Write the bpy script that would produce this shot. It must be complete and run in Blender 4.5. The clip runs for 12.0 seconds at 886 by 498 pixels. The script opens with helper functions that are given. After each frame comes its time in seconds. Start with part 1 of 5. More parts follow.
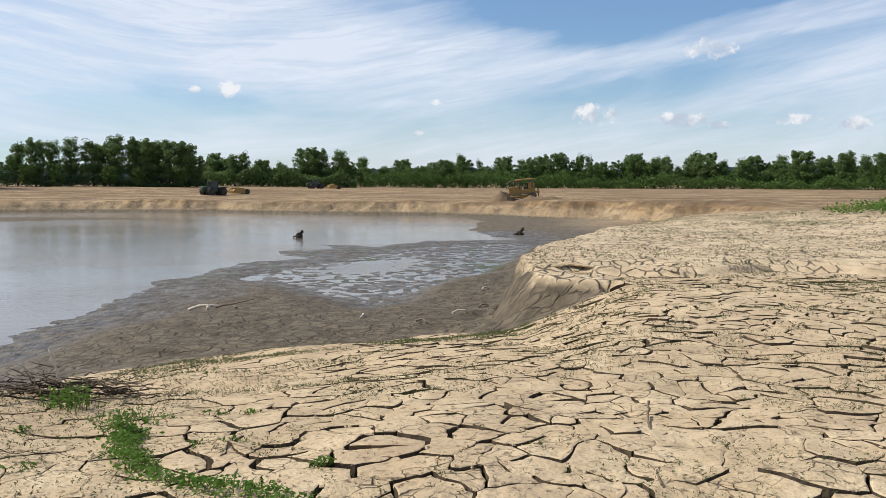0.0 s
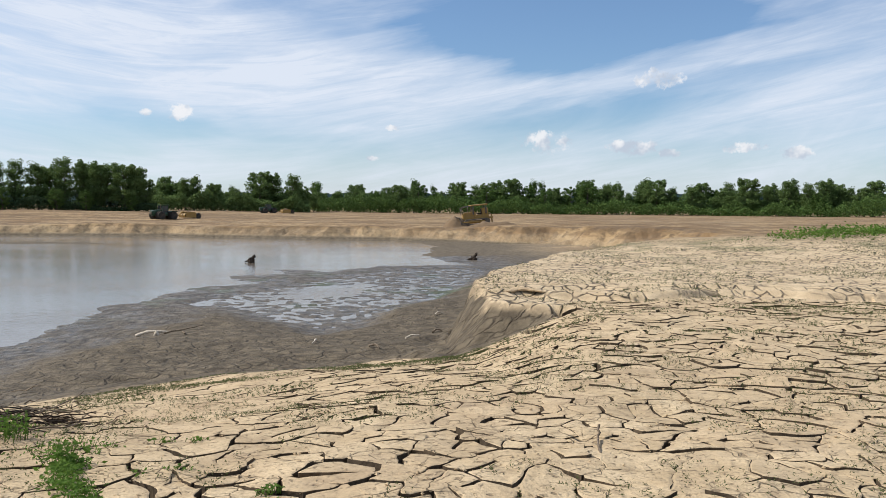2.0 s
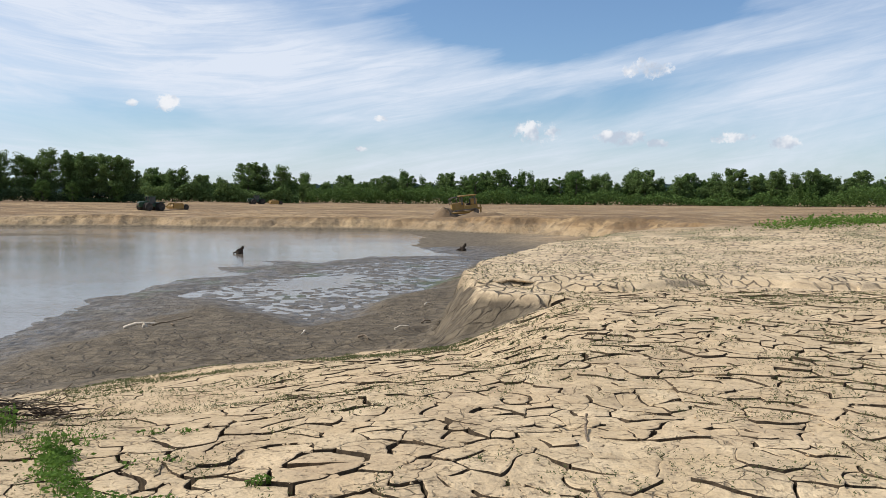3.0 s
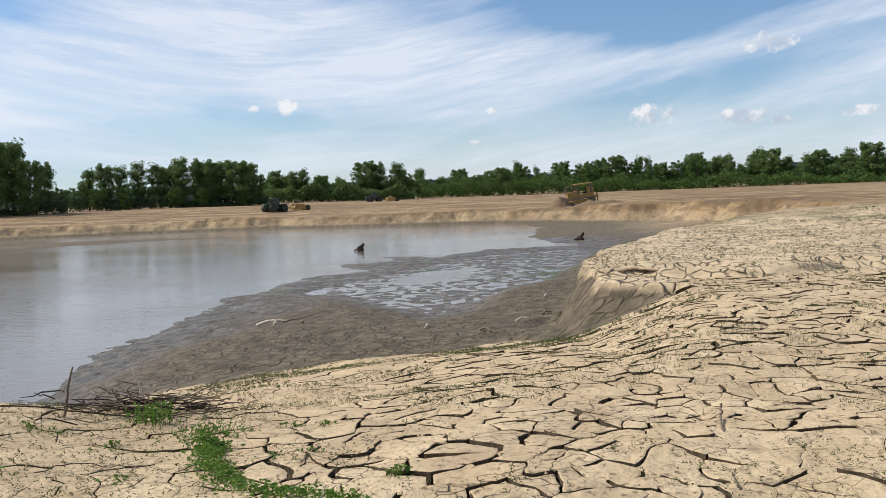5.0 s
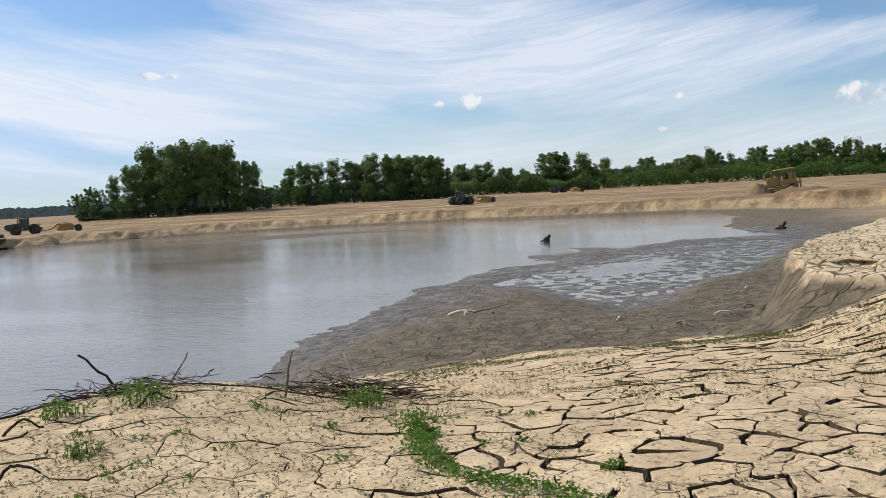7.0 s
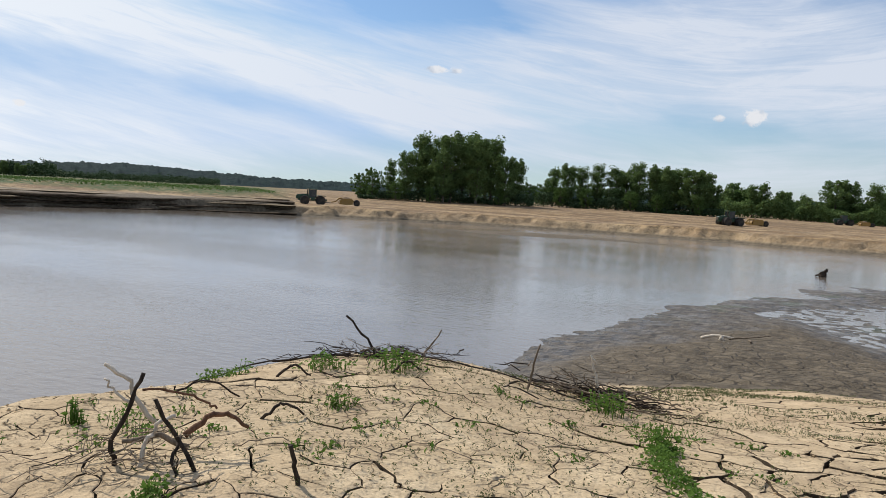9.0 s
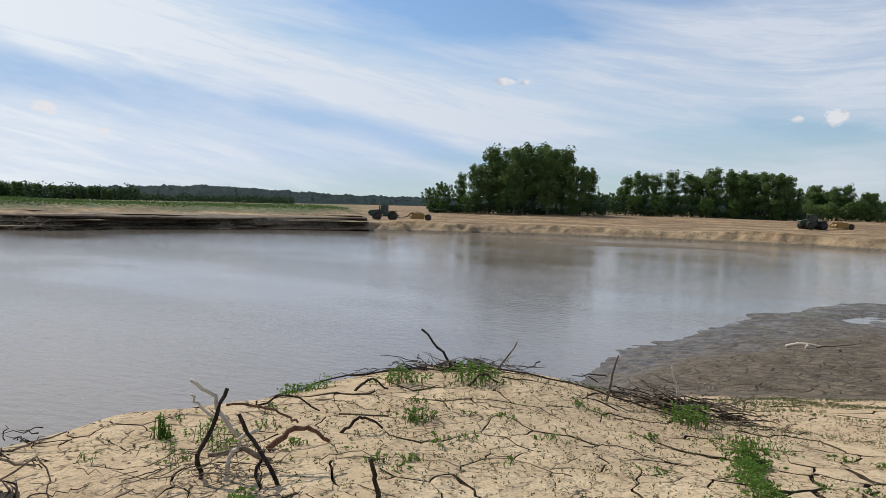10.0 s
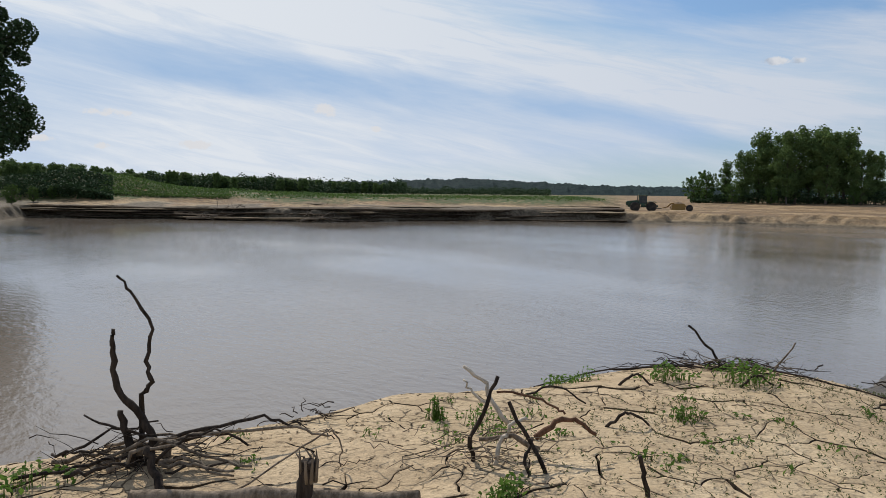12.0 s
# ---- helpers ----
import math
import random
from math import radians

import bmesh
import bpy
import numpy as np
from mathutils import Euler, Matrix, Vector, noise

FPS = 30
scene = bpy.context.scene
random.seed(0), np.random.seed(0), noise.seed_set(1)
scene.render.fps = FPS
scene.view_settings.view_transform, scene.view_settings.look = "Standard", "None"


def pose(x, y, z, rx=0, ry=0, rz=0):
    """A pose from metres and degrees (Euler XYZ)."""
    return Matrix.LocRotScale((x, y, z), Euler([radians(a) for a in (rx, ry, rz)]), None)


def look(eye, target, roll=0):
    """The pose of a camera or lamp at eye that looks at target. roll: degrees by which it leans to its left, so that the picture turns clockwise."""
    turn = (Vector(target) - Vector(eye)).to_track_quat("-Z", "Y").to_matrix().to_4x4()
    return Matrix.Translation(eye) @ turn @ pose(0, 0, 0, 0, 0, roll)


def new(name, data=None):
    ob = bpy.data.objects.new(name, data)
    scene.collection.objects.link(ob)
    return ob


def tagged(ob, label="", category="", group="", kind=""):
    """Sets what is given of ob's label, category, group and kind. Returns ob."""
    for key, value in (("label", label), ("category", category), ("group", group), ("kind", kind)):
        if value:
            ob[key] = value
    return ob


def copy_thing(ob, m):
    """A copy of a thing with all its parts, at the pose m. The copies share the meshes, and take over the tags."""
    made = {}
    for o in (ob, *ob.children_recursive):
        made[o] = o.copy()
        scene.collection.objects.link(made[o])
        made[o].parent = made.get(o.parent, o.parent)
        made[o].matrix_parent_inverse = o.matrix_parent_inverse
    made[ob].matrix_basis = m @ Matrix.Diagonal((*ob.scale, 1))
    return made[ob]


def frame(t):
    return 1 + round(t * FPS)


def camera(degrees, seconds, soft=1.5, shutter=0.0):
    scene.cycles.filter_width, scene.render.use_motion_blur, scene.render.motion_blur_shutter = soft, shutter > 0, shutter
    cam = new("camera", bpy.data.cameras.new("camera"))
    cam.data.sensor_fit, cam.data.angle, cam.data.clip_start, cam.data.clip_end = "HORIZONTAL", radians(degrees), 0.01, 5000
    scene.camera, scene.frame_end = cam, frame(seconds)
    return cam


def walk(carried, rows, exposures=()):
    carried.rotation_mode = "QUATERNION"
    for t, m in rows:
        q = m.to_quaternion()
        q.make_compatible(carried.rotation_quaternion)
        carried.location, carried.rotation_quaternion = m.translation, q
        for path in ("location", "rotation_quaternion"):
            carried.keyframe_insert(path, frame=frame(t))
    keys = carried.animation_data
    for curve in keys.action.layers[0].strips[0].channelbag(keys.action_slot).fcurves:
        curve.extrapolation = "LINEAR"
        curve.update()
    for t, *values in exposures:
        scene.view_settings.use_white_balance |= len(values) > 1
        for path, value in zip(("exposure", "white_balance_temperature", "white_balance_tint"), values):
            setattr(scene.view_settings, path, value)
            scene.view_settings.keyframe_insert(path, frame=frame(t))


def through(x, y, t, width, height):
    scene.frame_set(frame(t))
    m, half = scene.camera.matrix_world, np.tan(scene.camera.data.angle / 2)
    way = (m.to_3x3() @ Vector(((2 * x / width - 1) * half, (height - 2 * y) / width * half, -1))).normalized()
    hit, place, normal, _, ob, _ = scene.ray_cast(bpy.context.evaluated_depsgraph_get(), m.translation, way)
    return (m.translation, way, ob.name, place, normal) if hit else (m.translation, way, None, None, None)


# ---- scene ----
cam = camera(56.7, 12.0, soft=0.8)
# seconds, eye x y z, yaw (to the left), pitch (up), roll
PATH = [
    (0.0, 0.000, 0.000, 1.600, -0.00, -4.71, 0.12),
    (0.5, 0.003, -0.001, 1.600, -0.98, -4.31, 0.41),
    (1.0, 0.004, -0.008, 1.601, -1.33, -3.65, 0.24),
    (1.5, 0.013, 0.001, 1.596, -2.27, -2.69, 0.01),
    (2.0, 0.021, 0.002, 1.593, -3.20, -2.94, 0.42),
    (2.5, 0.028, 0.002, 1.597, -3.47, -3.54, 0.47),
    (2.7, 0.028, -0.002, 1.594, -3.79, -3.74, 0.51),
    (4.3, -0.008, -0.100, 1.632, -2.76, -2.11, -1.57),
    (4.5, -0.012, -0.092, 1.628, -0.97, -2.51, -2.07),
    (5.0, -0.039, -0.106, 1.620, 4.15, -4.01, -2.28),
    (5.5, -0.057, -0.087, 1.614, 9.11, -6.01, -2.14),
    (6.0, -0.141, -0.081, 1.605, 12.14, -6.72, -2.60),
    (6.5, -0.219, -0.077, 1.613, 14.08, -4.97, -3.72),
    (6.7, -0.219, -0.072, 1.612, 15.24, -4.35, -3.72),
    (8.3, -0.251, -0.063, 1.560, 26.68, -3.54, 1.61),
    (8.5, -0.259, -0.080, 1.556, 29.13, -3.70, 2.84),
    (9.0, -0.291, -0.070, 1.555, 34.62, -3.70, 3.05),
    (9.5, -0.297, -0.064, 1.553, 37.06, -3.29, 1.49),
    (10.0, -0.303, -0.074, 1.551, 39.68, -3.00, 1.36),
    (10.5, -0.321, -0.097, 1.561, 44.98, -3.12, 0.74),
    (11.0, -0.314, -0.125, 1.570, 51.44, -3.87, 0.16),
    (11.5, -0.327, -0.134, 1.565, 55.62, -3.67, 0.54),
    (12.0, -0.332, -0.145, 1.563, 57.41, -3.92, 0.67),
]
walk(cam, [(t, pose(x, y, z, 90 + pitch, 0, yaw) @ pose(0, 0, 0, 0, 0, roll)) for t, x, y, z, yaw, pitch, roll in PATH],
     exposures=((0.0, 0.10), (6.0, 0.08), (8.5, 0.0), (10.5, -0.20), (12.0, -0.28)))

# ---- light ----
SUN_AZ, SUN_EL = -84.0, 42.0   # degrees from +y towards +x, and above the horizon
sun = new("sun", bpy.data.lights.new("sun", "SUN"))
sun.data.energy, sun.data.angle, sun.data.color = 4.1, radians(0.55), (1.0, 0.94, 0.85)
_sd = Vector((math.sin(radians(SUN_AZ)) * math.cos(radians(SUN_EL)), math.cos(radians(SUN_AZ)) * math.cos(radians(SUN_EL)), math.sin(radians(SUN_EL))))
sun.matrix_world = look(_sd * 400, (0, 0, 0))


class Nodes:
    """Short hand for node trees."""

    def __init__(self, tree):
        self.t = tree
        tree.nodes.clear()

    def put(self, value, socket):
        if isinstance(value, bpy.types.NodeSocket):
            self.t.links.new(value, socket)
        elif value is not None:
            if isinstance(value, (tuple, list)) and len(value) == 3 and len(socket.default_value) == 4:
                value = (*value, 1)
            socket.default_value = value

    def math(self, op, a, b=None, c=None, clamp=False):
        n = self.t.nodes.new("ShaderNodeMath")
        n.operation, n.use_clamp = op, clamp
        for s, v in zip(n.inputs, (a, b, c)):
            self.put(v, s)
        return n.outputs[0]

    def vmath(self, op, a, b=None):
        n = self.t.nodes.new("ShaderNodeVectorMath")
        n.operation = op
        self.put(a, n.inputs[0]), self.put(b, n.inputs[1])
        return n.outputs["Value"] if op in ("DOT_PRODUCT", "LENGTH") else n.outputs[0]

    def noise(self, vec, scale, detail=4, rough=0.55, distort=0.0, out=0):
        n = self.t.nodes.new("ShaderNodeTexNoise")
        self.put(vec, n.inputs["Vector"])
        n.inputs["Scale"].default_value, n.inputs["Detail"].default_value = scale, detail
        n.inputs["Roughness"].default_value, n.inputs["Distortion"].default_value = rough, distort
        return n.outputs[out]

    def voronoi(self, vec, scale, feature="F1", out="Distance", rand=1.0):
        n = self.t.nodes.new("ShaderNodeTexVoronoi")
        n.feature = feature
        self.put(vec, n.inputs["Vector"])
        n.inputs["Scale"].default_value, n.inputs["Randomness"].default_value = scale, rand
        return n.outputs[out]

    def ramp(self, fac, lo, hi, a=0.0, b=1.0):
        n = self.t.nodes.new("ShaderNodeMapRange")
        n.interpolation_type = "SMOOTHSTEP"
        for s, v in zip(n.inputs, (fac, lo, hi, a, b)):
            self.put(v, s)
        return n.outputs[0]

    def mix(self, fac, a, b, mode="MIX"):
        n = self.t.nodes.new("ShaderNodeMix")
        n.data_type, n.blend_type = "RGBA", mode
        self.put(fac, n.inputs[0]), self.put(a, n.inputs[6]), self.put(b, n.inputs[7])
        return n.outputs[2]

    def attr(self, name, out="Fac"):
        n = self.t.nodes.new("ShaderNodeAttribute")
        n.attribute_name = name
        return n.outputs[out]

    def coord(self, out="Object"):
        return self.t.nodes.new("ShaderNodeTexCoord").outputs[out]

    def place(self):
        return self.t.nodes.new("ShaderNodeNewGeometry").outputs["Position"]

    def island(self):
        return self.t.nodes.new("ShaderNodeNewGeometry").outputs["Random Per Island"]

    def rnd(self):
        return self.t.nodes.new("ShaderNodeObjectInfo").outputs["Random"]

    def scaled(self, vec, x, y, z, rot=0.0):
        n = self.t.nodes.new("ShaderNodeMapping")
        self.put(vec, n.inputs[0])
        n.inputs["Rotation"].default_value, n.inputs["Scale"].default_value = (0, 0, radians(rot)), (x, y, z)
        return n.outputs[0]

    def bump(self, height, dist, strength=1.0, normal=None):
        n = self.t.nodes.new("ShaderNodeBump")
        n.inputs["Strength"].default_value, n.inputs["Distance"].default_value = strength, dist
        self.put(height, n.inputs["Height"])
        if normal is not None:
            self.put(normal, n.inputs["Normal"])
        return n.outputs[0]

    def surface(self, color, rough=0.8, metal=0.0, normal=None, spec=0.5, **more):
        b, o = self.t.nodes.new("ShaderNodeBsdfPrincipled"), self.t.nodes.new("ShaderNodeOutputMaterial")
        self.put(color, b.inputs["Base Color"]), self.put(rough, b.inputs["Roughness"]), self.put(metal, b.inputs["Metallic"])
        self.put(spec, b.inputs["Specular IOR Level"])
        if normal is not None:
            self.put(normal, b.inputs["Normal"])
        for k, v in more.items():
            self.put(v, b.inputs[k.replace("_", " ")])
        self.t.links.new(b.outputs[0], o.inputs[0])
        return b


def material(name):
    m = bpy.data.materials.new(name)
    m.use_nodes = True
    return m, Nodes(m.node_tree)


# Sky: blue, with streaks of high cloud, and a few small heaps of cloud.
world = bpy.data.worlds.new("sky")
world.use_nodes = True
scene.world = world
W = Nodes(world.node_tree)
sky = world.node_tree.nodes.new("ShaderNodeTexSky")
sky.sky_type, sky.sun_disc = "NISHITA", False
sky.sun_elevation, sky.sun_rotation = radians(SUN_EL), radians(SUN_AZ)
sky.air_density, sky.dust_density, sky.ozone_density = 1.0, 0.6, 2.0
way = W.coord("Generated")
sep = world.node_tree.nodes.new("ShaderNodeSeparateXYZ")
world.node_tree.links.new(way, sep.inputs[0])
az = W.math("ARCTAN2", sep.outputs[0], sep.outputs[1])
el = W.math("ARCSINE", sep.outputs[2])
A, E = W.math("MULTIPLY", az, 57.2958), W.math("MULTIPLY", el, 57.2958)
# streaks of ice cloud that draw together towards the north-west
aside = W.math("SQRT", W.math("ADD", W.math("POWER", W.math("ADD", A, 15.0), 2.0), 60.0))
across = W.math("SUBTRACT", E, W.math("MULTIPLY", aside, 0.19))
comb = world.node_tree.nodes.new("ShaderNodeCombineXYZ")
W.put(W.math("MULTIPLY", A, 0.055), comb.inputs[0]), W.put(W.math("MULTIPLY", across, 0.26), comb.inputs[1])
flat = comb.outputs[0]
streak = W.noise(flat, 1.0, 9, 0.60, 0.7)
fibre = W.noise(W.scaled(flat, 1.6, 3.2, 1, 4), 1.4, 8, 0.66, 0.9)
broad = W.noise(W.scaled(flat, 0.7, 0.6, 1), 0.8, 4, 0.5, 0.3)
bend = W.noise(flat, 1.3, 5, 0.6, 0.0, 1)
bsep = world.node_tree.nodes.new("ShaderNodeSeparateXYZ")
world.node_tree.links.new(bend, bsep.inputs[0])
Aw = W.math("ADD", A, W.math("MULTIPLY", W.math("SUBTRACT", bsep.outputs[0], 0.5), 16.0))
Ew = W.math("ADD", E, W.math("MULTIPLY", W.math("SUBTRACT", bsep.outputs[1], 0.5), 3.6))
veil = W.math("MULTIPLY", W.ramp(W.math("ADD", W.math("MULTIPLY", streak, 0.7), W.math("MULTIPLY", broad, 0.5)), 0.40, 0.80), 0.62)
# sheets of cloud (+) and clear sky (-): azimuth, elevation, half width, half height (degrees), rise per degree, amount
for a, e, w, h, rise, amount in ((-18, 10.0, 16, 4.4, 0.0, 0.66), (-3, 7.6, 15, 3.4, 0.03, 0.50), (19, 9.6, 17, 1.5, 0.18, 0.50), (27, 7.0, 12, 2.2, 0.1, 0.25),
                                 (-56, 10.0, 34, 2.9, -0.2, 0.68), (-79, 14.0, 24, 4.6, -0.1, 0.65), (12, 13.0, 15, 5.0, 0.0, -0.80), (-22, 4.4, 12, 1.5, 0.0, -0.40),
                                 (-70, 7.6, 16, 1.9, -0.12, -0.40), (-44, 5.0, 13, 1.6, -0.2, -0.45), (-41, 13.5, 12, 2.8, -0.1, -0.60), (14, 6.4, 12, 1.7, 0.05, -0.25), (-66, 3.6, 26, 4.2, 0.0, 0.32)):
    da = W.math("DIVIDE", W.math("SUBTRACT", Aw, a), w)
    de = W.math("DIVIDE", W.math("SUBTRACT", W.math("SUBTRACT", Ew, e), W.math("MULTIPLY", W.math("SUBTRACT", A, a), rise)), h)
    fall = W.ramp(W.math("ADD", W.math("MULTIPLY", da, da), W.math("MULTIPLY", de, de)), 0.05, 1.1, amount, 0.0)
    veil = W.math("ADD", veil, fall)
veil = W.math("MULTIPLY", W.math("ADD", W.math("MULTIPLY", veil, 0.72), 0.17), W.ramp(fibre, 0.25, 0.75, 0.70, 1.22))
haze = W.ramp(E, 0.0, 9.0, 0.50, 0.0)
veil = W.math("MINIMUM", W.math("MAXIMUM", W.math("ADD", veil, W.math("MULTIPLY", haze, 0.40)), 0.04), 0.92)
puff_n = W.noise(way, 62, 6, 0.66)
puffs = None
# small heaps: azimuth, elevation, half width, half height (degrees)
for a, e, w, h in ((17.8, 8.6, 1.9, 0.75), (10.2, 4.5, 1.9, 0.85), (16.0, 4.1, 2.2, 0.6), (18.4, 3.7, 0.9, 0.4), (22.8, 4.0, 1.7, 0.4), (26.2, 3.6, 1.4, 0.5),
                   (-14.5, 6.1, 1.0, 0.6), (-16.6, 6.0, 0.6, 0.3), (-0.3, 5.4, 0.7, 0.28), (-1.8, 3.3, 0.5, 0.25), (-65.5, 5.5, 0.95, 0.5), (-74.1, 3.0, 1.3, 0.32),
                   (-79.6, 4.9, 1.6, 0.32), (-62.1, 4.3, 0.5, 0.25), (-35.2, 8.6, 1.7, 0.3), (-79.8, 2.75, 0.8, 0.25), (-83.8, 3.1, 1.2, 0.25)):
    da = W.math("DIVIDE", W.math("SUBTRACT", az, radians(a)), radians(w))
    de = W.math("DIVIDE", W.math("SUBTRACT", el, radians(e)), radians(h))
    m = W.math("SUBTRACT", 1.0, W.math("ADD", W.math("MULTIPLY", da, da), W.math("MULTIPLY", de, de)))
    puffs = m if puffs is None else W.math("MAXIMUM", puffs, m)
puff = W.ramp(W.math("ADD", puffs, W.math("MULTIPLY", W.math("SUBTRACT", puff_n, 0.5), 4.4)), 0.10, 0.95, 0.0, 0.85)
blue = W.mix(1.0, W.mix(1.0, sky.outputs[0], (0.79, 0.97, 1.15), "MULTIPLY"), (4.0, 5.9, 8.7), "DARKEN")
white = W.mix(W.ramp(A, -22.0, -80.0), (7.2, 7.75, 8.75), (9.3, 9.7, 10.2))  # brighter towards the sun
tinted = W.mix(veil, blue, white)
heap = W.mix(W.math("MAXIMUM", W.ramp(W.noise(way, 42, 3), 0.40, 0.62), W.ramp(A, -50.0, -32.0, 1.0, 0.0)), (4.9, 5.5, 6.5), (8.6, 8.6, 8.8))
whole = W.mix(puff, tinted, heap)
back = world.node_tree.nodes.new("ShaderNodeBackground")
W.put(whole, back.inputs[0])
back.inputs[1].default_value = 0.10
out = world.node_tree.nodes.new("ShaderNodeOutputWorld")
world.node_tree.links.new(back.outputs[0], out.inputs[0])
# ---- the lie of the land ----
WATER = -3.0


def step(a, b, v):
    s = np.clip((v - a) / (b - a), 0, 1)
    return s * s * (3 - 2 * s)


def hashed(i, j, k=0):
    h = (i.astype(np.int64) * 374761393 + j.astype(np.int64) * 668265263 + k * 1442695041) & 0xFFFFFFFF
    h = ((h ^ (h >> 13)) * 1274126177) & 0xFFFFFFFF
    return ((h ^ (h >> 16)) & 0xFFFF) / 65535.0


def grain(x, y, size, seed=0):
    """Smooth noise from -1 to 1."""
    x, y = np.asarray(x, float) / size, np.asarray(y, float) / size
    i, j = np.floor(x), np.floor(y)
    u, v = x - i, y - j
    u, v = u * u * (3 - 2 * u), v * v * (3 - 2 * v)
    a, b = hashed(i, j, seed), hashed(i + 1, j, seed)
    c, d = hashed(i, j + 1, seed), hashed(i + 1, j + 1, seed)
    return 2 * ((a * (1 - u) + b * u) * (1 - v) + (c * (1 - u) + d * u) * v) - 1


def rough(x, y, size, seed=0, octaves=3):
    return sum(grain(x, y, size / 2.1**o, seed + 7 * o) / 2**o for o in range(octaves))


def outside(x, y, ring):
    """Distance to a closed line: positive outside, negative inside."""
    best, odd = np.full(x.shape, 1e9), np.zeros(x.shape, bool)
    for (x0, y0), (x1, y1) in zip(ring, ring[1:] + ring[:1]):
        dx, dy = x1 - x0, y1 - y0
        f = np.clip(((x - x0) * dx + (y - y0) * dy) / (dx * dx + dy * dy), 0, 1)
        best = np.minimum(best, (x - x0 - f * dx) ** 2 + (y - y0 - f * dy) ** 2)
        if dy:
            odd ^= ((y0 > y) != (y1 > y)) & (x < x0 + (y - y0) * dx / dy)
    return np.sqrt(best) * np.where(odd, -1, 1)


# foot of the banks round the drained pond, and the edge of the water that is left
FOOT = [(-8.2, -12), (-8.2, 8), (-7.6, 13), (-6.9, 17.2), (-4.5, 19.6), (-2.4, 20.2), (0, 21.8), (1.7, 23.2), (2.05, 27), (3.4, 32), (5.6, 37), (8.6, 44),
        (14, 52), (20, 60), (24, 70), (22, 80), (17, 92), (8, 104), (-1, 112), (-14, 114), (-34, 121), (-55, 121), (-76, 116), (-96, 101),
        (-110, 86), (-114, 66), (-112, 50), (-130, 33), (-141, 14), (-126, 8.5), (-110, 2), (-104, -20), (-90, -40), (-50, -50)]
SHORE = [(-9.2, -12), (-8.8, 8), (-9.6, 14), (-11.4, 20), (-12.6, 23.5), (-12.2, 29), (-12.4, 33), (-13.2, 37.5), (-11, 41), (-11.4, 46), (-9, 48.7),
         (-11.4, 54), (-7.4, 55.6), (-8.8, 59.6), (-4.8, 57.8), (-1, 63.6), (5.6, 64.6), (2.6, 77), (4.5, 95), (0, 113), (-14, 116), (-34, 123),
         (-55, 123), (-76, 118), (-98, 103), (-112, 87), (-117, 66), (-115, 50), (-133, 33), (-145, 14), (-127, 6.5), (-112, 0), (-107, -20), (-92, -43), (-50, -54)]
POOL = [(-7.2, 41.5), (-5.2, 40), (-2.4, 41.5), (-0.6, 46), (-1.5, 50), (-4.6, 48)]
PUDDLE = [(-9.6, 38.8), (-8.7, 40.0), (-7.7, 38.6), (-8.2, 36.6), (-9.1, 37.0)]
SHALLOW = [(-4.7, 31), (-3.5, 28.9), (-2.4, 28.1), (-1.3, 29.4), (-0.5, 31.7), (1.1, 35.4), (2.9, 39.7), (4.4, 45.2), (7, 56), (8, 62), (0.7, 61), (-2.6, 57.9), (-5.5, 52), (-8, 45), (-9.6, 40), (-8.6, 37)]
# crest of firmer mud below the dry bank
LOBE = [(-9.5, 18), (-10.9, 19.8), (-10.0, 22.7), (-9.0, 26.6), (-8.3, 29.8), (-7.6, 32.2), (-6.0, 31.9), (-4.7, 29.4), (-3.3, 26.6), (-1.5, 24.9), (0.6, 26.0), (1.6, 27.6), (1.4, 23), (-4, 20)]


def along(x, y, line):
    """Distance to an open line."""
    best = np.full(x.shape, 1e9)
    for (x0, y0), (x1, y1) in zip(line, line[1:]):
        dx, dy = x1 - x0, y1 - y0
        f = np.clip(((x - x0) * dx + (y - y0) * dy) / (dx * dx + dy * dy), 0, 1)
        best = np.minimum(best, (x - x0 - f * dx) ** 2 + (y - y0 - f * dy) ** 2)
    return np.sqrt(best)


def smallest(a, b, k):
    h = np.clip(0.5 + 0.5 * (b - a) / k, 0, 1)
    return b + (a - b) * h - k * h * (1 - h)


